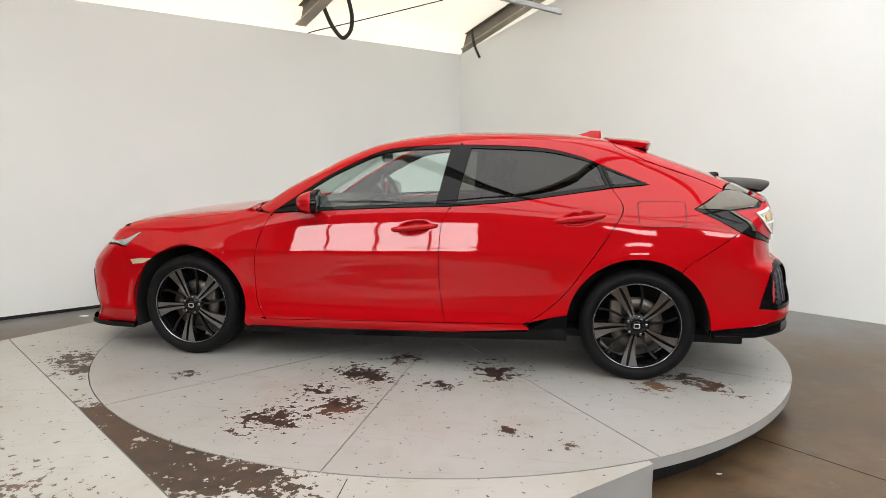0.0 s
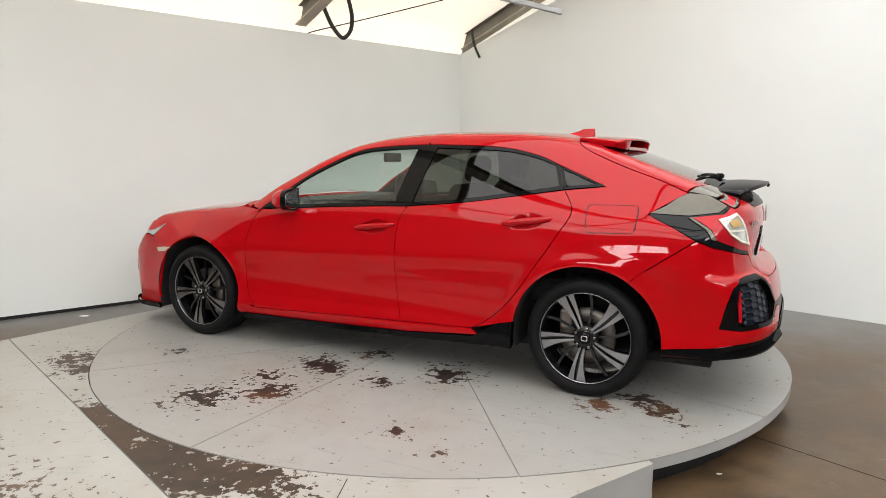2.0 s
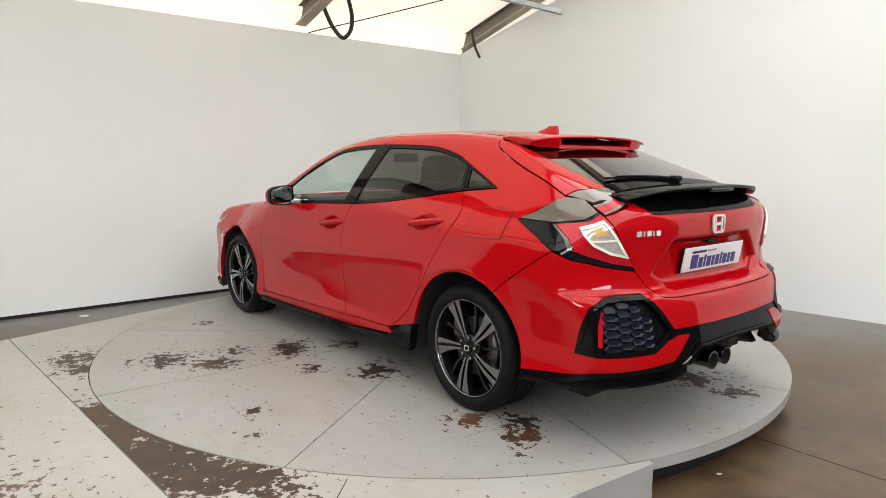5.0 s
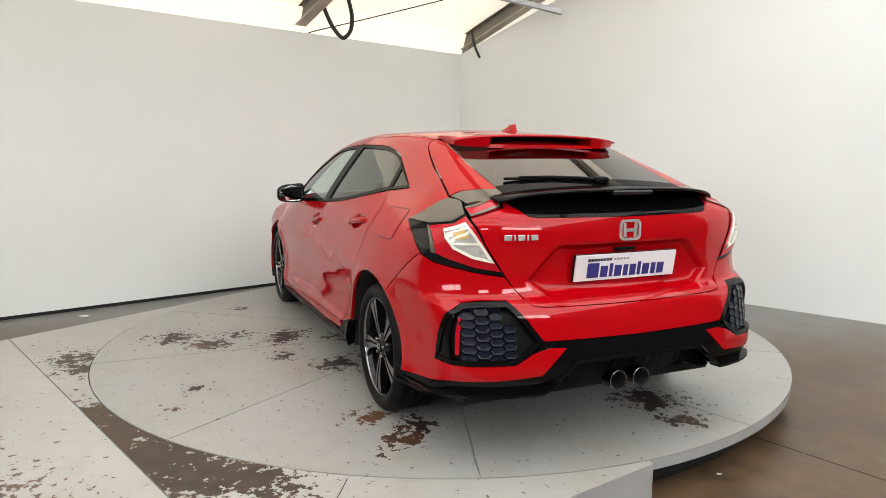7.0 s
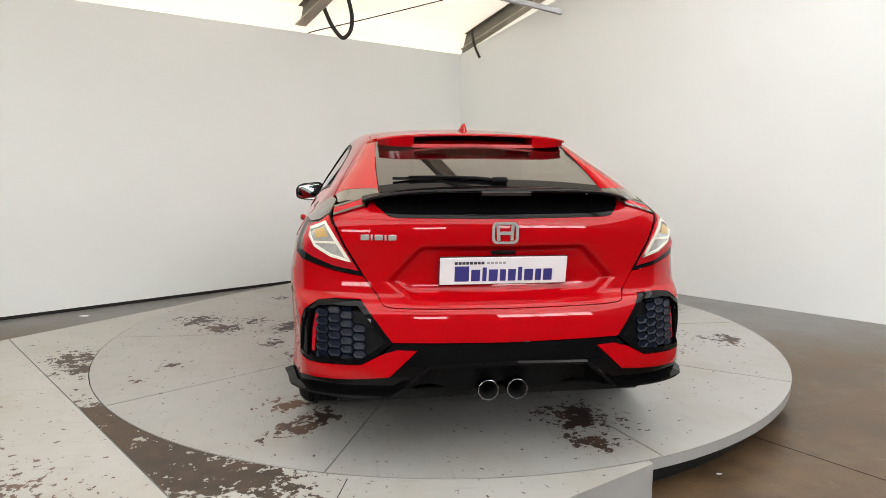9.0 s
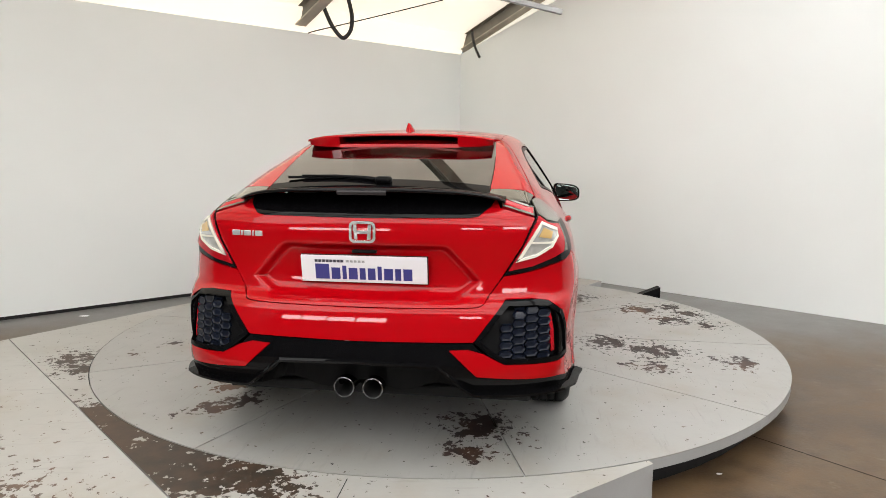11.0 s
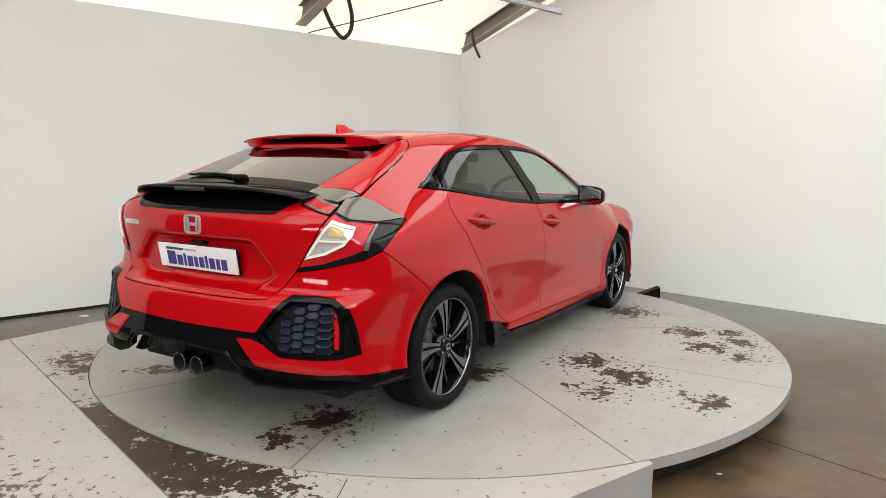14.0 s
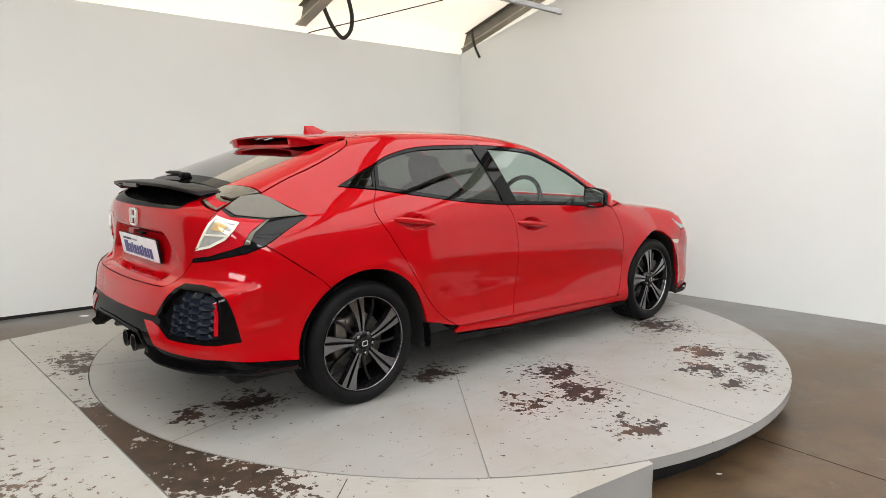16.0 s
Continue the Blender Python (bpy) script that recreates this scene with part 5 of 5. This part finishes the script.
# ---- flank details ----
for s in (1, -1):
    for door, x, z, rise, owner in ((0, -0.085, 0.834, 0.030, front_doors), (1, -1.02, 0.905, 0.036, rear_doors)):
        rings = []
        for u in np.linspace(-1, 1, 17):
            xx, zz = x + 0.142 * u, z - rise * 0.5 * u
            y = float(side_point(xx, zz)[1])
            bow = 0.027 * (1 - u ** 6) ** 0.5
            h = 0.017 * max(0.15, (1 - abs(u) ** 5)) ** 0.5
            rings.append([(xx, s * (y - 0.004 + bow * c), zz + h * d) for c, d in ((0.0, 0.8), (0.6, 1.0), (1.0, 0.55), (1.0, -0.5), (0.6, -1.0), (0.0, -0.8))])
        handle = part("door_handle", bm_loft(rings), RED, owner[0 if s > 0 else 1])
    # door mirror: body-coloured cap, black rim, mirror glass
    rings = []
    for u in np.linspace(0, 1, 10):
        xx = 0.60 - 0.125 * u
        size = (1 - (1 - u) ** 2.2) ** 0.5 * 0.94 + 0.06
        ring = []
        for i in range(22):
            a = 2 * math.pi * i / 22
            ca, sa = math.cos(a), math.sin(a)
            yy = 0.918 + 0.100 * size * math.copysign(abs(ca) ** 0.5, ca) + 0.010 * (1 - u)
            zz = 0.976 + 0.066 * size * math.copysign(abs(sa) ** 0.52, sa) * (1 - 0.22 * ca) - 0.006 * ca
            ring.append((xx - 0.022 * ca * u, s * yy, zz))
        rings.append(ring)
    mirror = part("door_mirror", bm_loft(rings[:-2]), RED, car, "red door mirror with a black rim")
    part("mirror_rim", bm_loft(rings[-3:], caps=False), GLOSS, mirror)
    face = rings[-1]
    c = sum((Vector(p) for p in face), Vector()) / len(face)
    part("mirror_shell", bm_loft([[tuple(c + (Vector(p) - c) * 1.0) for p in face], [tuple(c + (Vector(p) - c) * 0.93 + Vector((0.004, 0, 0))) for p in face]]), GLOSS, mirror)
    part("mirror_pane", bm_loft([[tuple(c + (Vector(p) - c) * 0.88 + Vector((-0.0005, 0, 0))) for p in face], [tuple(c + (Vector(p) - c) * 0.86 + Vector((-0.003, 0, 0))) for p in face]]), MIRROR, mirror)
    part("mirror_arm", bm_loft([[(0.60 + a, s * 0.83, 0.928 + b) for a, b in ((-0.05, -0.02), (0.05, -0.02), (0.04, 0.012), (-0.04, 0.012))], [(0.56 + a, s * 0.90, 0.942 + b) for a, b in ((-0.035, -0.016), (0.035, -0.016), (0.03, 0.016), (-0.03, 0.016))]], smooth=False), PLASTIC, mirror)

# wheel arch liners
for a in (AXLE, -AXLE):
    for s in (1, -1):
        rings = [[(a + r * math.cos(t), s * y, HUB + r * math.sin(t)) for t in np.linspace(radians(-22 if a > 0 else -14), radians(202 if a > 0 else 186), 30)] for r, y in ((0.388, 0.872), (0.392, 0.80), (0.395, 0.60), (0.30, 0.58), (0.02, 0.575))]
        part("wheel_arch_liner", bm_loft(rings, close=False, caps=False), DARK, car, "dark wheel arch liner")

# ---- cabin ----
def seat(x, y, width):
    base = part("seat", bm_box(x + 0.05, y, 0.50, 0.50, width, 0.16, 0.05), SEAT, car, "dark cloth seat")
    part("backrest", bm_box(x - 0.24, y, 0.80, 0.15, width * 0.95, 0.58, 0.06, Matrix.Rotation(radians(-18), 4, "Y")), SEAT, base)
    return base


for y in (0.36, -0.36):
    st = seat(-0.18, y, 0.50)
    part("headrest", bm_box(-0.53, y, 1.165, 0.10, 0.25, 0.17, 0.05, Matrix.Rotation(radians(-14), 4, "Y")), SEAT, st)
bench = seat(-1.02, 0.0, 1.25)
for y in (0.38, 0.0, -0.38):
    part("headrest", bm_box(-1.34, y, 1.115, 0.10, 0.25, 0.13, 0.045, Matrix.Rotation(radians(-14), 4, "Y")), SEAT, bench)
part("dashboard", bm_box(0.72, 0, 0.84, 0.42, 1.42, 0.22, 0.07), PLASTIC, car, "black dashboard")
part("load_cover", bm_box(-1.63, 0, 0.955, 0.5, 1.05, 0.02, 0.006), PLASTIC, car)
ringpts = [(0.36 + 0.06 * math.sin(a), -0.36 + 0.185 * math.cos(a), 0.93 + 0.17 * math.sin(a)) for a in np.linspace(0, 2 * math.pi, 40)]
wheel_ob = part("steering_wheel", bm_tube(ringpts, 0.016, 8), PLASTIC, car, "black steering wheel")
part("column", bm_tube([(0.37, -0.36, 0.92), (0.60, -0.36, 0.84)], 0.05, 12), PLASTIC, wheel_ob)
part("inner_mirror", bm_box(0.30, 0.0, 1.235, 0.03, 0.22, 0.065, 0.014), PLASTIC, car, "inside rear-view mirror")
part("headlining", bm_loft([[(x, y, float(top_point(x, y)[2]) - 0.03) for y in np.linspace(-0.5, 0.5, 11)] for x in np.linspace(0.05, -1.2, 12)], close=False, caps=False), plain("headlining", (0.30, 0.29, 0.27), 0.9, vary=0.1), car)

# ---- wheels ----
def lathe(profile, n=64, smooth=True):
    """A body turned about the y axis: profile of (radius, y)."""
    return bm_loft([[(r * math.cos(a), y, r * math.sin(a)) for a in np.linspace(0, 2 * math.pi, n, endpoint=False)] for r, y in profile], caps=False, smooth=smooth)


TYRE_R, RIM = HUB + 0.002, 0.240


def spoke_blade(r0, r1, a0, a1, w0, w1, y0, y1, depth):
    """A tapered blade from the hub to the rim; returns its outline front and its depth vector."""
    pts = []
    n = 8
    for k in range(n + 1):
        u = k / n
        r, a, w = r0 + (r1 - r0) * u, a0 + (a1 - a0) * u + 0.06 * math.sin(math.pi * u), w0 + (w1 - w0) * u ** 1.5
        c, s = math.cos(a), math.sin(a)
        y = y0 + (y1 - y0) * (1 - (1 - u) ** 2)
        pts.append(((r * c - w * s, y, r * s + w * c), (r * c + w * s, y, r * s - w * c)))
    return pts


def twin_blade(r0, r1, a, o0, o1, w0, w1):
    """One of a spoke's two blades: it runs beside the spoke's axis and spreads towards the rim."""
    pts, c, s = [], math.cos(a), math.sin(a)
    for k in range(11):
        u = k / 10
        r, y = r0 + (r1 - r0) * u, -0.010 + 0.008 * math.sin(math.pi * 0.5 * min(1, 1.5 * u))
        o, w = o0 + (o1 - o0) * u ** 1.3, w0 + 0.004 * u + (w1 - w0 - 0.004) * u ** 2.6
        o += 0.006 * math.sin(math.pi * u)
        pts.append(tuple((r * c - q * s, y, r * s + q * c) for q in (o + w, o - w)))
    return pts


def bm_blade(pts, depth):
    rings = [[a, b, (b[0], b[1] - depth, b[2]), (a[0], a[1] - depth, a[2])] for a, b in pts]
    return bm_loft(rings, smooth=False)


def make_wheel(x, s, phase):
    """A black and machined five-spoke wheel with its tyre; built for the left flank, s = -1 turns it to the other."""
    hold = Matrix.Translation((x, s * (REACH - 0.005), HUB)) @ (Matrix.Identity(4) if s > 0 else Matrix.Rotation(math.pi, 4, "Z"))
    barrel = part("wheel", lathe([(RIM, 0.005), (RIM - 0.006, -0.002), (RIM - 0.014, -0.03), (RIM - 0.022, -0.10), (RIM - 0.018, -0.20), (RIM, -0.22)]), BLACK_ALLOY, car, "black and machined alloy wheel with five split spokes")
    barrel.matrix_local = hold
    part("rim_lip", lathe([(RIM + 0.001, 0.0), (RIM + 0.0005, 0.006), (RIM - 0.002, 0.007), (RIM - 0.0055, 0.004), (RIM - 0.006, -0.004)]), ALLOY, barrel, "machined rim lip")
    side_profile = [(RIM - 0.004, -0.004), (RIM + 0.006, 0.004), (RIM + 0.012, 0.014), (RIM + 0.030, 0.021), (RIM + 0.048, 0.018), (TYRE_R - 0.012, 0.005), (TYRE_R - 0.004, -0.006), (TYRE_R, -0.022)]
    tread = []
    for g in (-0.050, -0.088, -0.126, -0.164):
        tread += [(TYRE_R, g + 0.005), (TYRE_R - 0.007, g + 0.003), (TYRE_R - 0.007, g - 0.003), (TYRE_R, g - 0.005)]
    inner_side = [(TYRE_R, -0.198), (TYRE_R - 0.012, -0.222), (RIM + 0.03, -0.235), (RIM - 0.004, -0.222)]
    tyre = part("tyre", lathe(side_profile + tread + inner_side, 72), RUBBER, barrel, "black low-profile tyre")
    # slanting cuts in the shoulder
    verts, faces = [], []
    for k in range(60):
        a = 2 * math.pi * k / 60
        for y0, y1, slew in ((-0.022, -0.043, 0.05), (-0.171, -0.196, -0.05)):
            b = len(verts)
            for da, y in ((0.0, y0), (0.010, y0), (0.010 + slew, y1), (slew, y1)):
                verts.append(((TYRE_R + 0.0006) * math.cos(a + da), y, (TYRE_R + 0.0006) * math.sin(a + da)))
            faces.append((b, b + 1, b + 2, b + 3))
    me = bpy.data.meshes.new("tread_cuts")
    me.from_pydata(verts, [], faces)
    me.materials.append(BLACK)
    cuts = new("tread_cuts", me)
    cuts.parent = barrel
    cuts["kind"] = "stuff"
    for i in range(5):
        a = radians(phase + 72 * i)
        for o0, o1, w0, w1 in ((0.0085, 0.0250, 0.0050, 0.0175), (-0.0090, -0.0310, 0.0058, 0.0300)):
            pts = twin_blade(0.040, RIM - 0.007, a, o0, o1, w0, w1)
            part("spoke", bm_blade([((p[0], p[1] - 0.001, p[2]), (q[0], q[1] - 0.001, q[2])) for p, q in pts], 0.035), BLACK_ALLOY, barrel)
            thin = [(tuple(Vector(p).lerp(Vector(q), 0.06)), tuple(Vector(q).lerp(Vector(p), 0.06))) for p, q in pts]
            part("spoke_face", bm_blade(thin, 0.004), ALLOY, barrel, "machined spoke face")
        # dark web that ties the two blades
        pts = spoke_blade(0.05, RIM - 0.012, a, a, 0.010, 0.020, -0.022, -0.02, 0.02)
        part("spoke_web", bm_blade(pts, 0.02), BLACK_ALLOY, barrel)
        # thin black rib between the spokes
        pts = spoke_blade(0.05, RIM - 0.012, a + radians(36), a + radians(30), 0.006, 0.008, -0.03, -0.03, 0.02)
        part("rib", bm_blade(pts, 0.02), BLACK_ALLOY, barrel)
        nut_a = a + radians(36)
        nut = lathe([(0.0005, 0.004), (0.007, 0.004), (0.0095, 0.0), (0.0095, -0.02)], 12)
        bmesh.ops.translate(nut, verts=nut.verts[:], vec=(0.052 * math.cos(nut_a), 0, 0.052 * math.sin(nut_a)))
        part("wheel_nut", nut, DARK_CHROME, barrel)
    part("hub", lathe([(0.0005, -0.004), (0.030, -0.004), (0.066, -0.010), (0.068, -0.05)], 36), BLACK_ALLOY, barrel)
    part("hub_cap", lathe([(0.0005, 0.004), (0.026, 0.003), (0.031, -0.002), (0.031, -0.01)], 32), GLOSS, barrel)
    bm = bmesh.new()
    o, h = rounded(0.034, 0.028, 0.007, 3), rounded(0.026, 0.020, 0.005, 3)
    rr = [[bm.verts.new((px, d, pz)) for px, pz in ps] for ps, d in ((o, 0.003), (o, 0.006), (h, 0.006), (h, 0.003))]
    for p, q in zip(rr, rr[1:]):
        for i in range(len(p)):
            bm.faces.new((p[i], p[(i + 1) % len(p)], q[(i + 1) % len(q)], q[i]))
    bmesh.ops.recalc_face_normals(bm, faces=bm.faces[:])
    part("cap_mark", bm, CHROME, barrel, "chrome mark drawn as a plain shape")
    part("brake_disc", lathe([(0.07, -0.075), (0.09, -0.06), (0.148, -0.06), (0.148, -0.085), (0.07, -0.085)], 48), STEEL, barrel, "worn steel brake disc")
    part("caliper", bm_box(0.11 * (1 if x < 0 else -1), -0.07, 0.08, 0.07, 0.07, 0.11, 0.015), STEEL, barrel)
    return barrel


make_wheel(AXLE, 1, 64)
make_wheel(-AXLE, 1, 64)
make_wheel(AXLE, -1, 80)
make_wheel(-AXLE, -1, 80)


# ---- what moves: the turntable and the car on it turn together ----
TURN = [(0, 169.71), (1, 161.60), (2, 153.58), (3, 145.50), (4, 137.66), (5.3, 127.2), (6.5, 117.5), (7, 113.55), (8, 105.65), (9, 97.95), (10.2, 88.4), (11.5, 77.93), (12.5, 69.98), (13.5, 62.06), (14.5, 54.28), (16, 42.24)]


def motions():
    walk(table, [(t, pose(0, 0, 0, 0, 0, a)) for t, a in TURN])
    walk(car, [(t, pose(0, 0, 0, 0, 0, a) @ pose(0.083, 0.03, 0)) for t, a in TURN])


motions()
